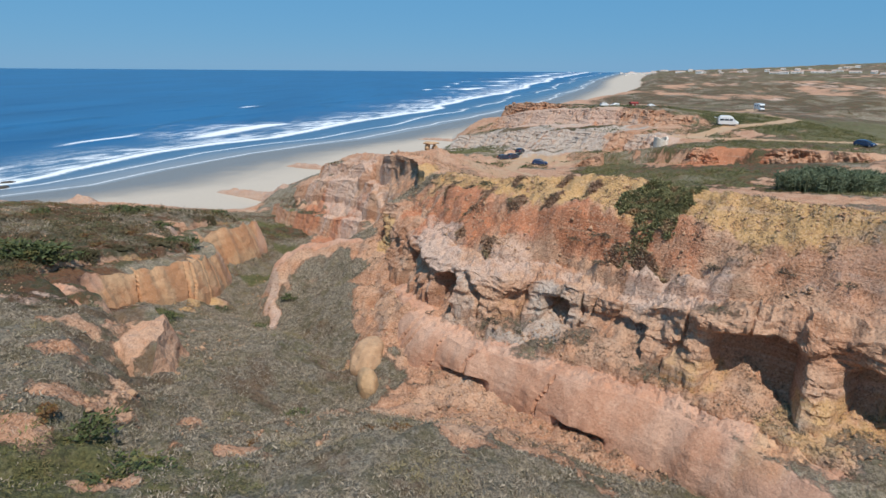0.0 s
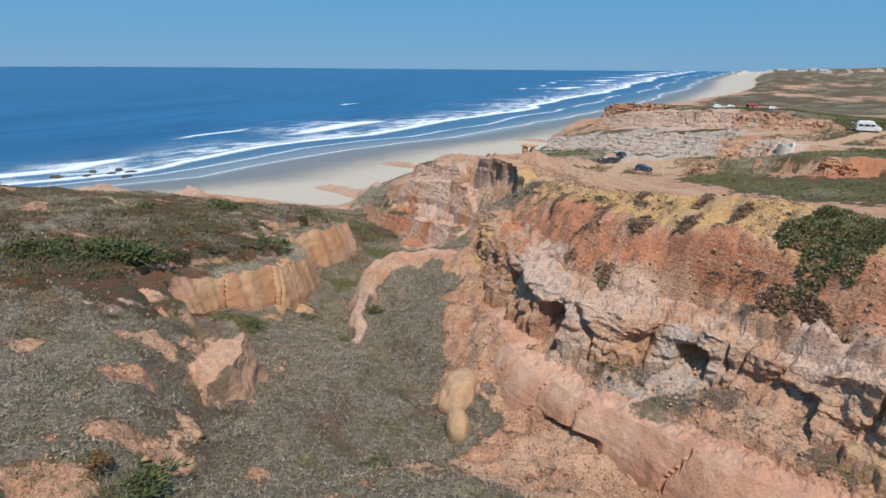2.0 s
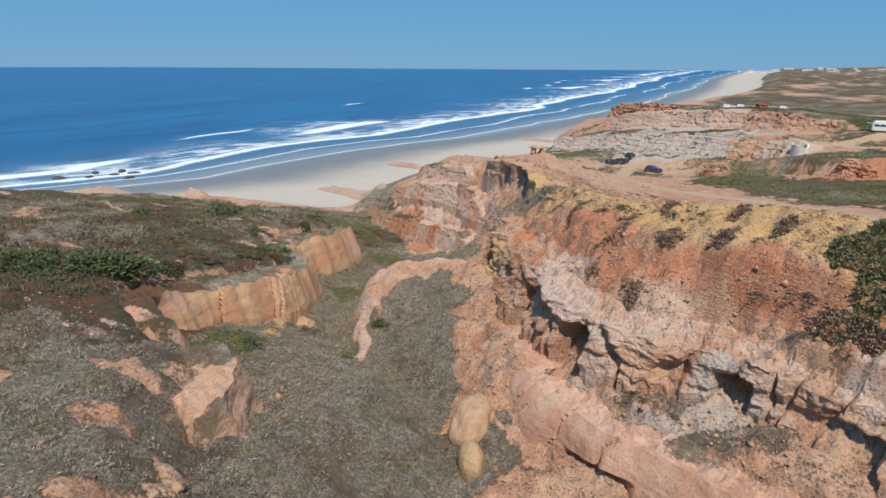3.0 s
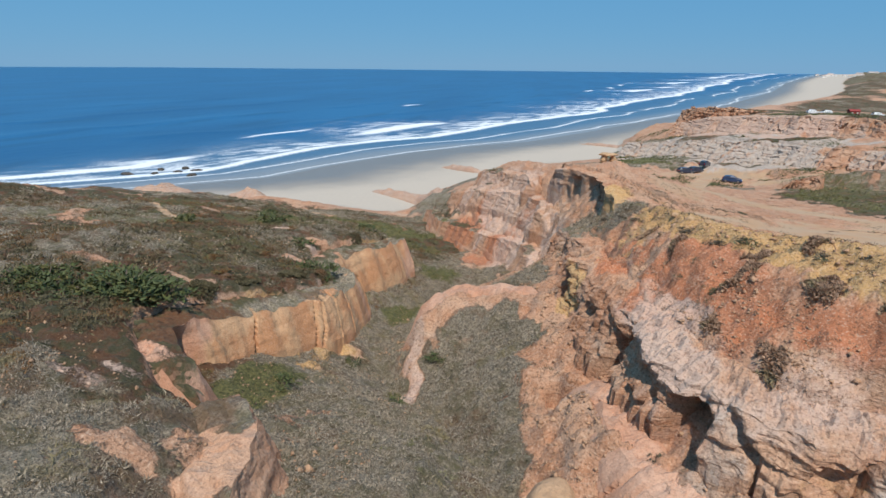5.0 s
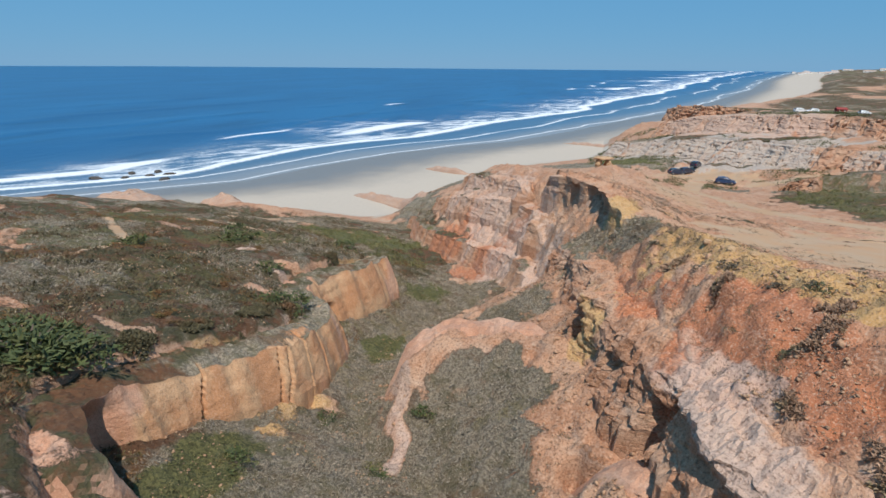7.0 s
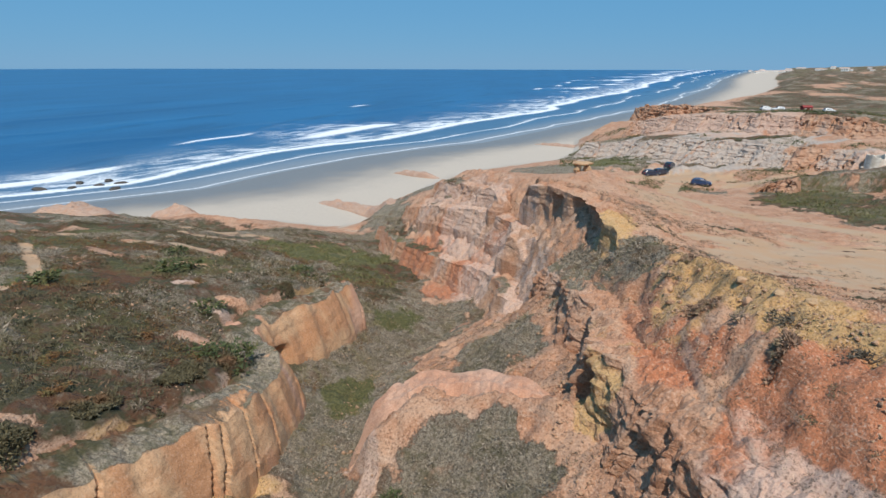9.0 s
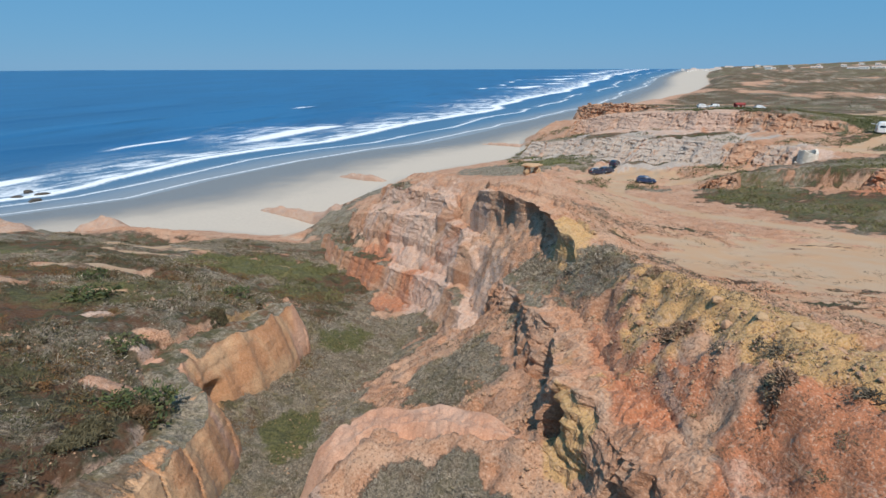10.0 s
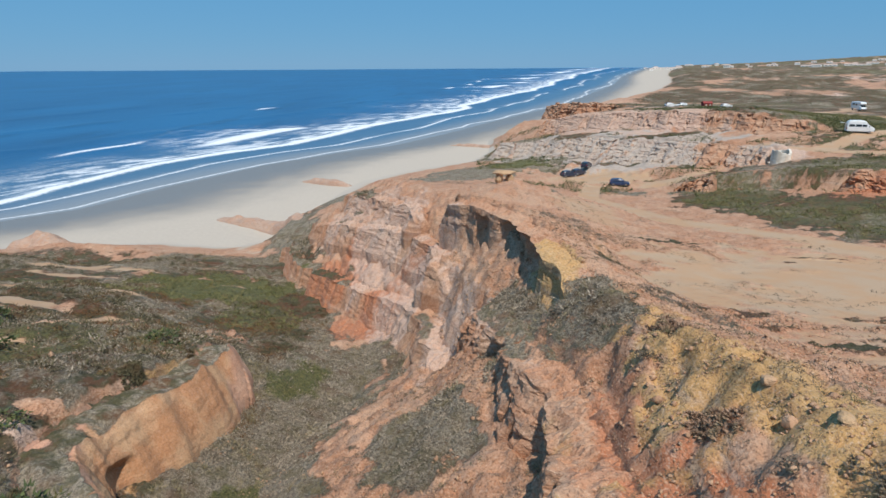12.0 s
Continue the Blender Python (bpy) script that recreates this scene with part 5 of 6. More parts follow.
def mat_spots(rng, centre, along_x, along_y, turn, count, seed, lift):
    """Places of leaf rosettes in a ragged patch hugging a slope."""
    a, r = rng.uniform(0, 6.283, count), np.sqrt(rng.uniform(0, 1, count))
    r = r * (0.85 + 0.4 * value_noise(np.cos(a) * 2.4, np.sin(a) * 2.4, seed, 7))
    u, w = np.cos(a) * r * along_x, np.sin(a) * r * along_y
    c, s = math.cos(radians(turn)), math.sin(radians(turn))
    x, y = centre[0] + u * c - w * s, centre[1] + u * s + w * c
    return np.stack([x, y, height_at(x, y) + lift], 1)


def creeping_mat(label, centre, along_x, along_y, turn, count, seed, leaf, lift=0.03):
    """A carpet of creeping succulents."""
    rng = np.random.default_rng(seed)
    at = mat_spots(rng, centre, along_x, along_y, turn, count, seed, lift)
    v, f = leaf_cloud(rng, at, np.full(count, 0.11), np.full(count, 0.14), np.full(count, 0.08), 10, 0.25)
    return tagged(new("creeping_mat", raw_mesh("creeping_mat", v, f, leaf)), label, "ground cover")


def scattered_mats(name, label, patches, dense, seed, leaf, lift):
    rng = np.random.default_rng(seed)
    at = np.concatenate([mat_spots(rng, (mx, my), ax, ay, turn, int(dense * ax * ay + 80), seed + k, lift) for k, (mx, my, ax, ay, turn) in enumerate(patches)])
    m = len(at)
    v, f = leaf_cloud(rng, at, np.full(m, 0.10), np.full(m, 0.14), np.full(m, 0.08), 9, 0.25)
    return tagged(new(name, raw_mesh(name, v, f, leaf)), label, "ground cover", kind="stuff")


MAT_LEAF = plant_material("mat_leaf", (0.12, 0.115, 0.05), (0.29, 0.27, 0.12), (0.34, 0.21, 0.11), 1.4)
DEAD_LEAF = plant_material("dead_leaf", (0.20, 0.12, 0.075), (0.46, 0.29, 0.19), (0.28, 0.22, 0.12), 1.0)
creeping_mat("thick olive carpet of creeping succulents on the mesa brow", (11.4, 27.7), 2.0, 2.2, 35, 3400, 51, MAT_LEAF)
creeping_mat("dark trailing mat of succulents down a rock slope", (10.0, 25.4), 0.55, 1.3, 30, 520, 52, DEAD_LEAF)
creeping_mat("dark trailing mat of succulents on red rock", (9.0, 26.6), 0.45, 1.1, 30, 320, 53, DEAD_LEAF)
scattered_mats("dead_succulents", "dead red-brown mats of creeping succulents on the mesa slope",
               [(2.4, 35.2, 0.9, 0.5, 40), (4.6, 33.0, 0.9, 0.7, 60), (3.2, 36.4, 0.7, 0.4, 20), (2.7, 30.6, 0.5, 0.7, 10), (0.5, 39.6, 0.7, 0.35, 60), (6.4, 31.4, 0.6, 0.5, 0),
                (7.6, 33.4, 0.9, 0.4, 50), (-0.4, 45.2, 0.5, 0.9, 10), (0.4, 50.5, 0.5, 1.0, 15), (8.6, 30.8, 0.7, 0.35, 40), (1.2, 33.2, 0.35, 0.5, 0), (5.2, 36.2, 0.8, 0.4, 45)], 380, 60, DEAD_LEAF, 0.02)
scattered_mats("brink_heath", "olive and brown heath overhanging the rock brink",
               [(-20.8, 39.4, 0.9, 1.3, 10), (-20.4, 42.4, 0.8, 1.2, 0), (-21.8, 36.2, 0.9, 1.2, 20), (-20.9, 45.4, 0.9, 1.0, 0), (-22.9, 33.6, 0.8, 0.9, 0), (-23.6, 58.4, 0.7, 1.2, 0), (-23.3, 64.4, 0.5, 0.9, 0), (-23.4, 38.4, 0.8, 1.2, 10), (-22.7, 42.4, 0.7, 1.4, 10), (-22.0, 46.0, 1.0, 1.3, 0), (-23.8, 35.2, 0.7, 1.0, 0), (-23.0, 48.4, 1.2, 0.6, 20), (-24.6, 57.0, 0.7, 1.2, 10), (-23.4, 61.5, 0.7, 1.0, 0)], 420, 80, HEATH_LEAF, 0.16)


def reed_thicket(x, y):
    rng = np.random.default_rng(61)
    root = tagged(new("reed_thicket"), "tall dense grey-green cane thicket in the hollow", "reeds")
    n = 900
    a, r = rng.uniform(0, 6.283, n), np.sqrt(rng.uniform(0, 1, n))
    px, py = np.cos(a) * r * 8.0, np.sin(a) * r * 4.5
    h = (3.6 - 1.3 * r) * rng.uniform(0.75, 1.1, n)
    base = np.stack([px, py, height_at(x + px, y + py) - at_ground(x, y)], 1)
    lean = rng.normal(0, 0.12, (n, 2)) * h[:, None]
    tip = base + np.stack([lean[:, 0], lean[:, 1], h], 1)
    w = np.array([0.035, 0, 0])
    v = np.stack([base - w, base + w, tip + w * 0.4, tip - w * 0.4], 1).reshape(-1, 3)
    cane = new("cane", raw_mesh("cane", v, np.arange(len(v)).reshape(-1, 4), REED))
    cane.parent = root
    pts = np.concatenate([base + (tip - base) * k for k in (0.45, 0.7, 0.95)])
    v, f = leaf_cloud(rng, pts, np.full(len(pts), 0.35), np.full(len(pts), 0.75), np.full(len(pts), 0.13), 6, 0.2)
    leaves = new("foliage", raw_mesh("foliage", v, f, REED))
    leaves.parent = root
    root.location = (x, y, at_ground(x, y))
    return root


reed_thicket(59, 83)


# ---- vehicles ----
def paint(name, color, rough=0.3):
    g = Nodes(name)
    p = g.coords()
    dust = g.noise(p, 3.0, 4, 0.6)
    col = g.mix(g.math("MULTIPLY", g.ramp(dust, 0.5, 0.75), 0.25), color, (0.42, 0.33, 0.25))
    g.b.inputs["Coat Weight"].default_value = 0.4
    return g.finish(col, rough)


GLASS = plain("dark_window_glass", (0.02, 0.025, 0.03), 0.06)
RUBBER = plain("tyre_rubber", (0.025, 0.025, 0.026), 0.85)
ALLOY = plain("wheel_alloy", (0.5, 0.5, 0.52), 0.35, 0.9)
LAMP = plain("lamp_lens", (0.75, 0.74, 0.7), 0.15)
TAIL = plain("tail_lamp_red", (0.35, 0.02, 0.02), 0.25)
PLASTIC = plain("black_plastic", (0.03, 0.03, 0.032), 0.6)
WHITE_PAINT = paint("white_vehicle_paint", (0.80, 0.80, 0.79))
BLUE_PAINT = paint("blue_vehicle_paint", (0.022, 0.045, 0.11), 0.25)
DARK_PAINT = paint("dark_vehicle_paint", (0.03, 0.035, 0.06), 0.22)


def hull(sections, smooth_edge=0.04):
    """A closed shell from outlines (x, half width, low z, high z, roof pinch) along its length."""
    bm = bmesh.new()
    rings = []
    for x, half, low, high, pinch in sections:
        shape = [(-half, low), (-half * 1.02, low + (high - low) * 0.55), (-half * pinch, high), (half * pinch, high), (half * 1.02, low + (high - low) * 0.55), (half, low)]
        rings.append([bm.verts.new((x, yy, zz)) for yy, zz in shape])
    for a, b in zip(rings[:-1], rings[1:]):
        for k in range(6):
            bm.faces.new((a[k], a[(k + 1) % 6], b[(k + 1) % 6], b[k]))
    bm.faces.new(rings[0][::-1])
    bm.faces.new(rings[-1])
    bmesh.ops.recalc_face_normals(bm, faces=bm.faces)
    bmesh.ops.bevel(bm, geom=list(bm.edges), offset=smooth_edge, segments=2, affect="EDGES")
    return bm


def slab(corners, thick):
    """A thin pane through four corners."""
    bm = bmesh.new()
    c = [Vector(p) for p in corners]
    n = (c[1] - c[0]).cross(c[3] - c[0]).normalized() * thick
    a, b = [bm.verts.new(p - n) for p in c], [bm.verts.new(p + n) for p in c]
    bm.faces.new(a[::-1])
    bm.faces.new(b)
    for k in range(4):
        bm.faces.new((a[k], a[(k + 1) % 4], b[(k + 1) % 4], b[k]))
    bmesh.ops.recalc_face_normals(bm, faces=bm.faces)
    return bm


def box(size, centre, edge=0.02):
    bm = bmesh.new()
    bmesh.ops.create_cube(bm, size=1.0, matrix=Matrix.Translation(centre) @ Matrix.Diagonal((*size, 1)))
    if edge:
        bmesh.ops.bevel(bm, geom=list(bm.edges), offset=edge, segments=2, affect="EDGES")
    return bm


def add_wheels(root, axles, half, radius):
    for ax in axles:
        for side in (-1, 1):
            hub = Matrix.Translation((ax, side * half, radius)) @ Matrix.Rotation(radians(90), 4, "X")
            bm = bmesh.new()
            bmesh.ops.create_cone(bm, cap_ends=True, segments=20, radius1=radius, radius2=radius, depth=0.2, matrix=hub)
            bmesh.ops.bevel(bm, geom=[e for e in bm.edges if len(e.link_faces) == 2 and e.calc_face_angle() > 0.6], offset=0.035, segments=2, affect="EDGES")
            wheel = part("wheel", bm, RUBBER, root)
            bm = bmesh.new()
            bmesh.ops.create_cone(bm, cap_ends=True, segments=16, radius1=radius * 0.62, radius2=radius * 0.62, depth=0.215, matrix=hub)
            part("rim", bm, ALLOY, wheel)


def add_windows(root, panes):
    for name, corners in panes:
        part(name, slab(corners, 0.012), GLASS, root)


def car(label, material, group="parked cars"):
    """A five-door hatchback, nose towards +x."""
    root = tagged(new("car"), label, "car", group)
    part("body", hull([(-2.0, 0.74, 0.35, 0.92, 0.94), (-1.85, 0.84, 0.26, 0.98, 0.94), (-0.9, 0.87, 0.22, 0.98, 0.94), (0.9, 0.87, 0.22, 0.96, 0.94), (1.7, 0.84, 0.24, 0.84, 0.92), (2.1, 0.70, 0.34, 0.68, 0.9)], 0.05), material, root)
    part("cabin", hull([(-1.9, 0.78, 0.9, 1.02, 0.9), (-1.45, 0.78, 0.9, 1.44, 0.80), (-0.3, 0.80, 0.9, 1.52, 0.80), (0.35, 0.80, 0.9, 1.44, 0.80), (1.15, 0.78, 0.88, 0.97, 0.92)], 0.05), material, root)
    panes = []
    for side in (-1, 1):
        panes += [("side_window", [(-1.25, side * 0.80, 1.0), (-0.42, side * 0.81, 1.0), (-0.42, side * 0.715, 1.4), (-1.2, side * 0.715, 1.36)]),
                  ("side_window", [(-0.34, side * 0.81, 1.0), (0.62, side * 0.80, 1.0), (0.28, side * 0.715, 1.36), (-0.34, side * 0.715, 1.4)])]
    panes += [("windscreen", [(1.12, -0.68, 1.0), (1.12, 0.68, 1.0), (0.42, 0.6, 1.42), (0.42, -0.6, 1.42)]), ("rear_window", [(-1.86, -0.62, 1.08), (-1.86, 0.62, 1.08), (-1.52, 0.56, 1.42), (-1.52, -0.56, 1.42)])]
    add_windows(root, panes)
    for side in (-1, 1):
        part("headlight", box((0.2, 0.34, 0.14), (1.98, side * 0.56, 0.66)), LAMP, root)
        part("tail_lamp", box((0.12, 0.2, 0.26), (-1.96, side * 0.66, 0.86)), TAIL, root)
        part("mirror", box((0.12, 0.2, 0.12), (0.72, side * 0.98, 1.02), 0.03), material, root)
    part("bumper", box((0.16, 1.5, 0.2), (2.06, 0, 0.42), 0.05), PLASTIC, root)
    part("bumper", box((0.14, 1.5, 0.2), (-2.02, 0, 0.44), 0.05), PLASTIC, root)
    add_wheels(root, (-1.25, 1.3), 0.78, 0.31)
    return root


def camper_van(label):
    """A long van with a raised roof, its tailgate open, nose towards +x."""
    root = tagged(new("camper_van"), label, "camper van", "camper vans")
    part("body", hull([(-2.55, 0.92, 0.4, 1.95, 0.92), (-2.4, 0.97, 0.32, 2.0, 0.92), (1.1, 0.97, 0.30, 2.0, 0.92), (1.75, 0.96, 0.30, 1.55, 0.92), (2.5, 0.9, 0.34, 1.12, 0.94), (2.65, 0.82, 0.42, 0.95, 0.94)], 0.07), WHITE_PAINT, root)
    part("roof", hull([(-2.35, 0.84, 1.92, 2.3, 0.9), (-2.0, 0.86, 1.92, 2.62, 0.86), (0.3, 0.86, 1.92, 2.66, 0.86), (0.95, 0.84, 1.92, 2.42, 0.86), (1.2, 0.8, 1.9, 2.05, 0.86)], 0.09), WHITE_PAINT, root, "raised white roof shell")
    panes = []
    for side in (-1, 1):
        for a, b in ((-2.2, -1.15), (-1.0, 0.1), (0.25, 1.05)):
            panes.append(("side_window", [(a, side * 0.985, 1.32), (b, side * 0.985, 1.32), (b, side * 0.93, 1.8), (a, side * 0.93, 1.8)]))
    panes.append(("windscreen", [(1.98, -0.8, 1.42), (1.98, 0.8, 1.42), (1.28, 0.76, 1.94), (1.28, -0.76, 1.94)]))
    add_windows(root, panes)
    gate = part("tailgate", slab([(-2.55, -0.85, 1.98), (-2.55, 0.85, 1.98), (-3.55, 0.8, 2.12), (-3.55, -0.8, 2.12)], 0.04), WHITE_PAINT, root, "raised white tailgate")
    part("rear_window", slab([(-2.75, -0.65, 2.07), (-2.75, 0.65, 2.07), (-3.3, 0.6, 2.15), (-3.3, -0.6, 2.15)], 0.02), GLASS, gate)
    for side in (-1, 1):
        part("headlight", box((0.12, 0.3, 0.2), (2.62, side * 0.6, 0.86)), LAMP, root)
        part("tail_lamp", box((0.1, 0.16, 0.4), (-2.55, side * 0.8, 1.0)), TAIL, root)
        part("mirror", box((0.12, 0.22, 0.24), (1.5, side * 1.1, 1.45), 0.03), PLASTIC, root)
    part("bumper", box((0.18, 1.8, 0.24), (2.68, 0, 0.5), 0.05), PLASTIC, root)
    add_wheels(root, (-1.5, 1.6), 0.86, 0.33)
    return root


def motorhome(label):
    """A coachbuilt camper with a bed over its cab, nose towards +x."""
    root = tagged(new("motorhome"), label, "camper van", "camper vans")
    part("body", box((4.3, 2.1, 2.2), (-0.9, 0, 1.75), 0.12), WHITE_PAINT, root)
    part("cab", hull([(1.1, 0.95, 0.35, 1.9, 0.92), (1.9, 0.95, 0.35, 1.8, 0.9), (2.5, 0.9, 0.36, 1.15, 0.92), (2.9, 0.82, 0.42, 0.95, 0.92)], 0.06), WHITE_PAINT, root)
    part("overcab_bed", hull([(1.0, 1.02, 1.95, 2.85, 0.95), (1.9, 1.0, 2.0, 2.75, 0.92), (2.3, 0.92, 2.1, 2.45, 0.9)], 0.08), WHITE_PAINT, root)
    add_windows(root, [("windscreen", [(2.42, -0.78, 1.25), (2.42, 0.78, 1.25), (1.98, 0.74, 1.8), (1.98, -0.74, 1.8)]), ("side_window", [(-2.2, -1.06, 1.7), (-1.0, -1.06, 1.7), (-1.0, -1.06, 2.3), (-2.2, -1.06, 2.3)]),
                       ("side_window", [(-0.4, -1.06, 1.7), (0.6, -1.06, 1.7), (0.6, -1.06, 2.3), (-0.4, -1.06, 2.3)])])
    part("bumper", box((0.16, 1.7, 0.24), (2.92, 0, 0.5), 0.05), PLASTIC, root)
    add_wheels(root, (-2.0, 1.95), 0.88, 0.34)
    return root


def park(ob, x, y, turn):
    ob.matrix_basis = pose(x, y, at_ground(x, y) + 0.02, 0, 0, turn)
    return ob


park(car("dark blue hatchback parked on the sandy car park", BLUE_PAINT), 26.2, 148.5, -12)
dark = park(car("dark hatchback parked at the edge of the sandy car park", DARK_PAINT), 18.2, 162.5, 20)
copy_thing(dark, pose(21.0, 165.5, at_ground(21.0, 165.5) + 0.02, 0, 0, 35))
copy_thing(dark, pose(23.6, 169.0, at_ground(23.6, 169.0) + 0.02, 0, 0, 60))
park(car("dark blue hatchback standing on the dirt track by the cane", BLUE_PAINT), 93.5, 123.5, -60)
park(camper_van("white high-roofed camper van with its tailgate raised beside the track"), 79.5, 157.5, -18)
park(motorhome("white coachbuilt motorhome standing on the dirt track"), 128, 230, -95)
WHITE_CAR = car("small white car parked far off behind a pale mound", WHITE_PAINT, "cars parked far off")
park(WHITE_CAR, 68.5, 241, 10)
copy_thing(WHITE_CAR, pose(73.5, 244, at_ground(73.5, 244) + 0.02, 0, 0, 190))
copy_thing(WHITE_CAR, pose(88, 240, at_ground(88, 240) + 0.02, 0, 0, 15))


# ---- red hut, ruin and table rock ----
def wall_material(name, a, b):
    g = Nodes(name)
    p = g.coords()
    n, f = g.noise(p, 1.2, 5, 0.6), g.noise(p, 9, 4, 0.6)
    col = g.mix(g.ramp(n, 0.35, 0.65), a, b)
    col = g.mix(g.math("MULTIPLY", g.ramp(f, 0.55, 0.7), 0.4), col, (0.2, 0.16, 0.13))
    return g.finish(col, 0.85, g.bump(f, 0.4, 0.05))


RED_WALL = wall_material("red_boards", (0.36, 0.05, 0.04), (0.25, 0.04, 0.035))
LIME = wall_material("weathered_lime", (0.72, 0.66, 0.57), (0.55, 0.47, 0.38))


def red_hut(x, y):
    root = tagged(new("hut"), "small red hut with a dark roof beside pale mounds", "hut")
    part("wall", box((3.0, 2.0, 1.5), (0, 0, 0.75), 0.03), RED_WALL, root)
    for side in (-1, 1):
        part("roof", slab([(-1.7, side * 1.2, 1.4), (1.7, side * 1.2, 1.4), (1.7, 0, 2.0), (-1.7, 0, 2.0)], 0.05), RED_WALL, root)
    for wx in (-0.8, 0.8):
        part("window", box((0.5, 0.06, 0.5), (wx, -1.02, 0.85), 0.01), LIME, root)
    return park(root, x, y, 8)


def round_ruin(x, y):
    """The stump of a round lime-washed tower, its rim broken."""
    rng = np.random.default_rng(71)
    root = tagged(new("round_ruin"), "stump of a round pale stone tower with a broken rim", "ruin")
    bm = bmesh.new()
    n = 28
    rings = []
    for r, low in ((1.9, True), (1.75, False), (1.3, False), (1.3, True)):
        ring = []
        for k in range(n):
            a = 2 * math.pi * k / n
            zz = -0.5 if low else 2.3 + 0.35 * math.sin(a * 2 + 1) + 0.12 * math.sin(a * 7)
            rr = r * (1 + rng.uniform(-0.02, 0.02))
            ring.append(bm.verts.new((rr * math.cos(a), rr * math.sin(a), zz)))
        rings.append(ring)
    for a, b in zip(rings[:-1], rings[1:]):
        for k in range(n):
            bm.faces.new((a[k], a[(k + 1) % n], b[(k + 1) % n], b[k]))
    bmesh.ops.recalc_face_normals(bm, faces=bm.faces)
    part("wall", bm, LIME, root)
    for k in range(7):
        a = rng.uniform(3.0, 5.6)
        stone = lump(bmesh.new(), rng, (0.3, 0.25, 0.22))
        bmesh.ops.translate(stone, verts=stone.verts, vec=(2.3 * math.cos(a), 2.3 * math.sin(a), 0.1))
        part("fallen_stone", stone, LIME, root)
    return park(root, x, y, 0)


def table_rock(x, y):
    """A flat slab of hard rock left standing on two stumps."""
    rng = np.random.default_rng(72)
    root = tagged(new("table_rock"), "flat brown rock slab standing on two stumps", "rock")
    stone = lump(bmesh.new(), rng, (1.3, 0.9, 0.3), 0.3, 3)
    bmesh.ops.translate(stone, verts=stone.verts, vec=(0, 0, 1.15))
    part("slab", stone, STONE, root)
    for sx_ in (-0.7, 0.65):
        stone = lump(bmesh.new(), rng, (0.5, 0.55, 0.8), 0.3, 2)
        bmesh.ops.translate(stone, verts=stone.verts, vec=(sx_, 0, 0.35))
        part("stump", stone, STONE, root)
    root.matrix_basis = pose(x, y, at_ground(x, y) - 0.05, 0, 0, 10)
    return root


red_hut(78, 233)
round_ruin(56.5, 144.5)
table_rock(-2.0, 99.5)

# ---- reefs on the beach and in the surf ----
def reef(label, line, width, height, seed):
    """A low ridge of wave-worn rock along a line."""
    p = along([(a, b, 0, 0) for a, b in line], 0.4)
    m = len(p)
    t = np.gradient(p[:, :2], axis=0)
    t /= np.hypot(t[:, 0], t[:, 1])[:, None]
    nrm = np.stack([-t[:, 1], t[:, 0]], 1)
    v = np.linspace(-1, 1, 19)
    taper = np.sin(np.linspace(0.02, math.pi - 0.02, m)) ** 0.55
    X = p[:, 0:1] + nrm[:, 0:1] * v[None] * width * (0.5 + 0.5 * taper[:, None])
    Y = p[:, 1:2] + nrm[:, 1:2] * v[None] * width * (0.5 + 0.5 * taper[:, None])
    crown = np.clip(1 - np.abs(v) ** 2.5, 0, 1)[None] * taper[:, None]
    Z = 1.2 + crown * height * (1 + 0.55 * fbm(X / 2, Y / 2, 0, 4, seed)) - 0.6 * (1 - crown)
    Z = np.maximum(height_at(X, Y) - 0.5, height_at(X, Y) + Z - 1.2)
    me = grid_mesh("reef", np.stack([X, Y, Z], -1))
    c = cover(X, Y, Z + 20)
    c["scrub"], c["sand"], c["wet"], c["beach"] = c["scrub"] * 0, c["sand"] * 0, c["wet"] * 0, c["beach"] * 0
    c["red"], c["grey"] = c["red"] * 0 + 0.42, c["grey"] * 0 + 0.5
    store(me, c)
    me.materials.append(LAND)
    return tagged(new("reef", me), label, "rock reef", "reefs on the beach")


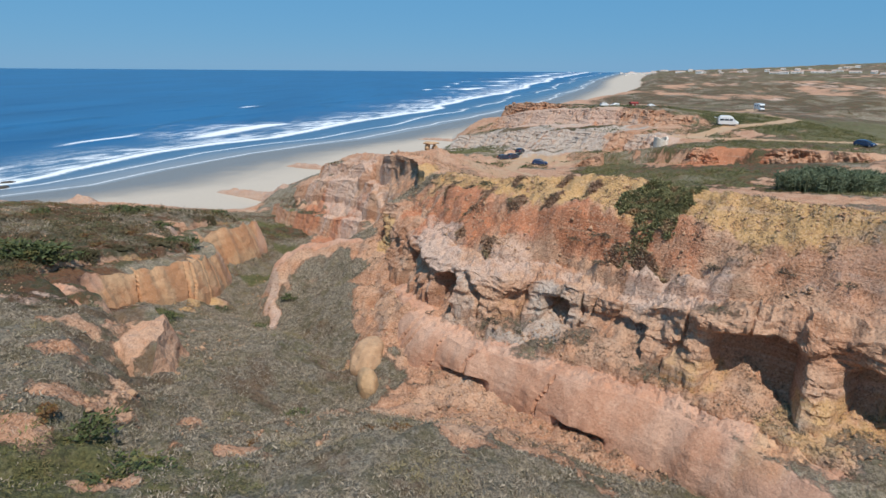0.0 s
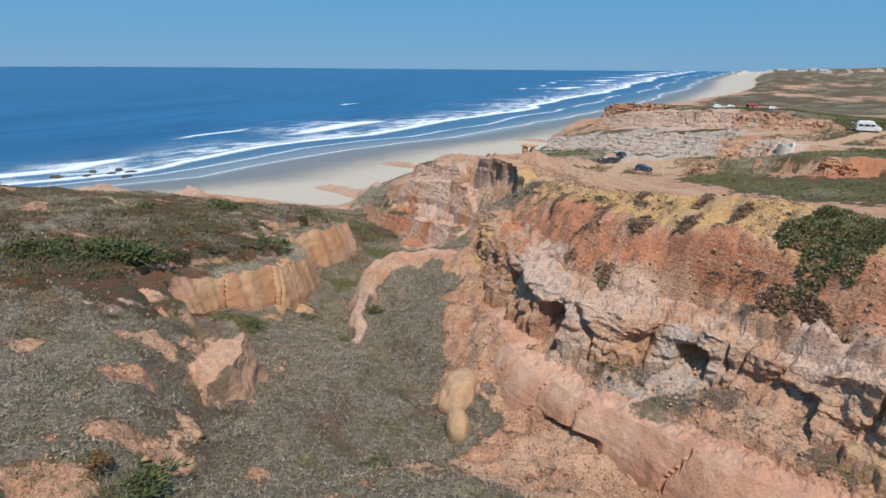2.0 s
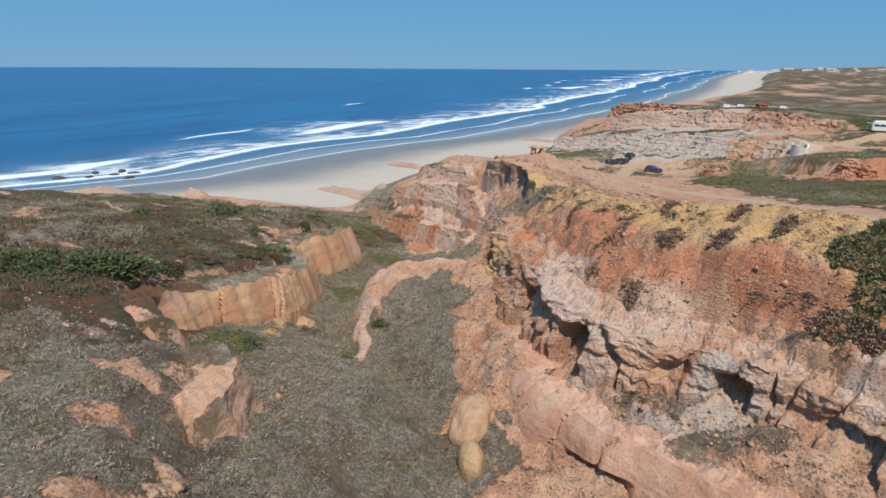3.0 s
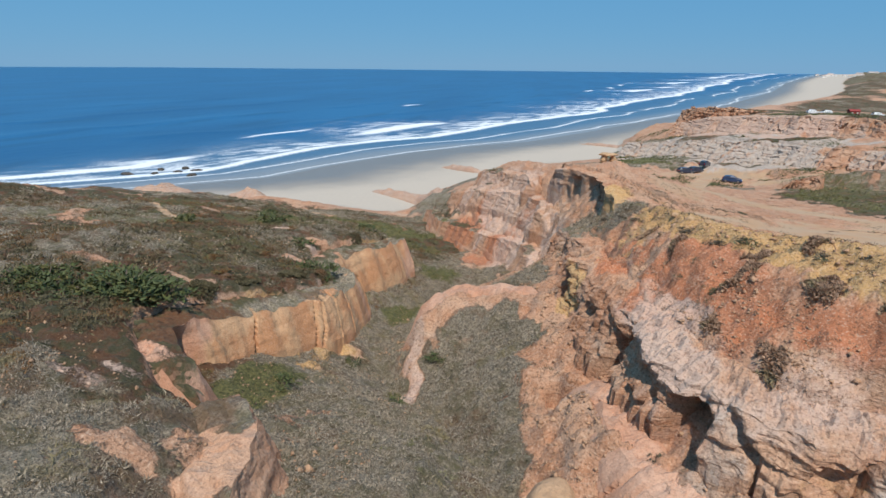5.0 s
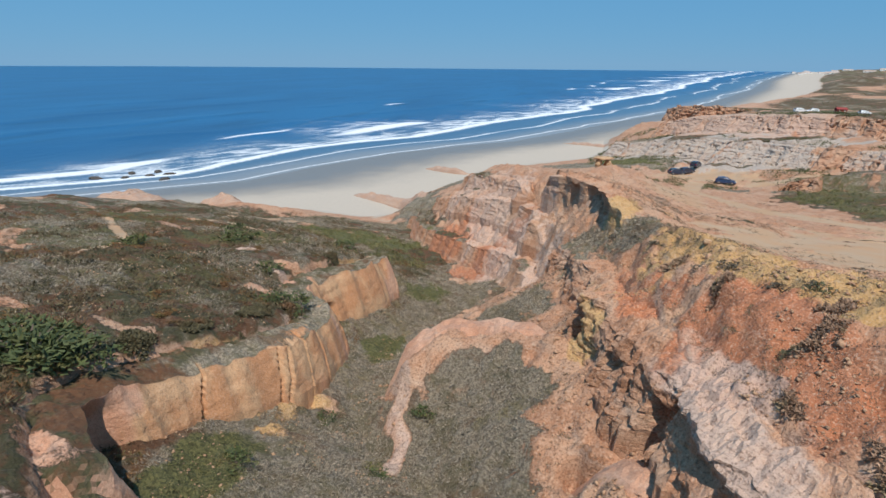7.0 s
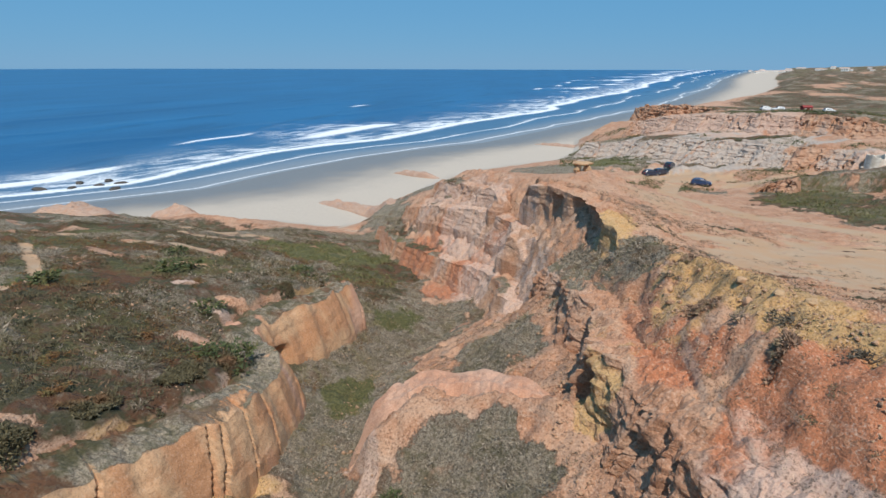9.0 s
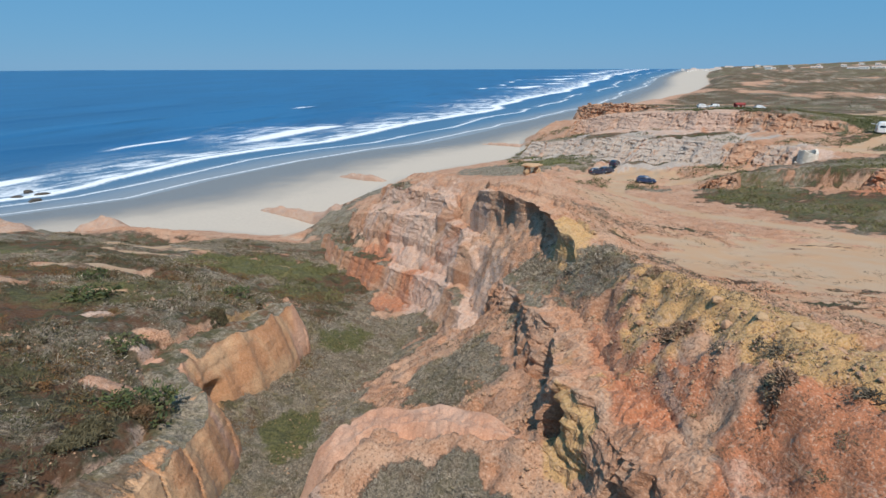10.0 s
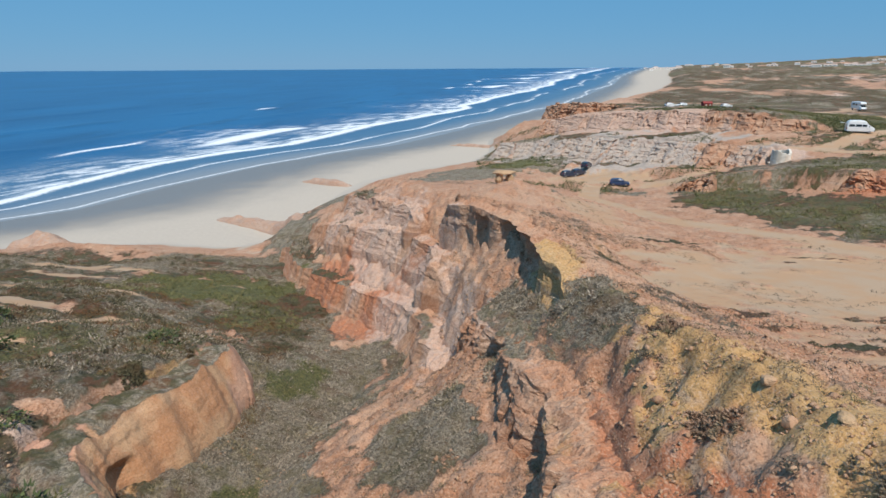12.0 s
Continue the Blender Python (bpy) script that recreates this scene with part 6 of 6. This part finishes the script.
reef("low red rock spit running out over the sand", [(-38.5, 136), (-44, 142), (-51, 147.5), (-57, 151), (-64, 154.5)], 2.8, 1.7, 501)
reef("low brown rock bar lying on the beach", [(-39, 190), (-46, 194), (-52, 198), (-57, 200.5)], 2.2, 1.5, 502)
reef("rounded red rock on the upper beach", [(-92, 128), (-86, 129), (-80, 128)], 4.2, 2.6, 503)
reef("rounded orange rock knoll by the sea", [(-112, 118), (-103, 121), (-95, 119)], 6.0, 2.6, 504)
reef("thin dark rock line at the cliff foot", [(10, 262), (2, 270), (-6, 276), (-14, 282)], 2.0, 1.0, 505)
surf = np.random.default_rng(73)
surf_stone = tagged(part("surf_rock", lump(bmesh.new(), surf, (2.2, 1.2, 0.7), 0.4, 3), wall_material("wet_dark_rock", (0.05, 0.045, 0.04), (0.09, 0.075, 0.06))), "dark wave-washed rock in the surf", "rock", "rocks in the surf")
for k, (rx, ry) in enumerate([(-141, 168), (-146, 163), (-137, 172), (-150, 170), (-133, 165), (-155, 160), (-144, 175)]):
    m = Matrix.Translation((rx, ry, 0.15)) @ Matrix.Rotation(k * 1.9, 4, "Z") @ Matrix.Diagonal((0.8 + 0.2 * (k % 3), 1, 1, 1))
    if k:
        copy_thing(surf_stone, m)
    else:
        surf_stone.matrix_basis = m


# ---- far town ----
def house(label, size):
    root = tagged(new("house"), label, "house", "houses of the far town")
    w, d, h = size
    part("wall", box((w, d, h), (0, 0, h / 2), 0), TOWN, root)
    for side in (-1, 1):
        part("roof", slab([(-w / 2 - 0.3, side * (d / 2 + 0.4), h - 0.1), (w / 2 + 0.3, side * (d / 2 + 0.4), h - 0.1), (w / 2 + 0.3, 0, h + d * 0.28), (-w / 2 - 0.3, 0, h + d * 0.28)], 0.12), TILE, root)
    for k in range(3):
        part("window", box((w * 0.12, 0.2, h * 0.3), (w * (k - 1) * 0.3, -d / 2 - 0.06, h * 0.55), 0), GLASS, root)
    return root


TOWN = plain("town_plaster", (0.82, 0.80, 0.76), 0.8)
TILE = plain("town_roof_tile", (0.52, 0.40, 0.34), 0.8)
town = np.random.default_rng(74)
models = [house("white town house far off with a tiled roof", (18, 10, 7)), house("white apartment block far off", (26, 12, 11)), house("low white building far off", (50, 14, 6))]
for k in range(54):
    bearing = radians(town.uniform(17, 46))
    far = town.uniform(2900, 4200) if k > 2 else 3300
    hx, hy = far * math.sin(bearing), far * math.cos(bearing)
    m = pose(hx, hy, at_ground(hx, hy) - 0.5, 0, 0, -math.degrees(bearing) + town.uniform(-20, 20))
    if k < 3:
        models[k].matrix_basis = m
    else:
        copy_thing(models[k % 3], m)
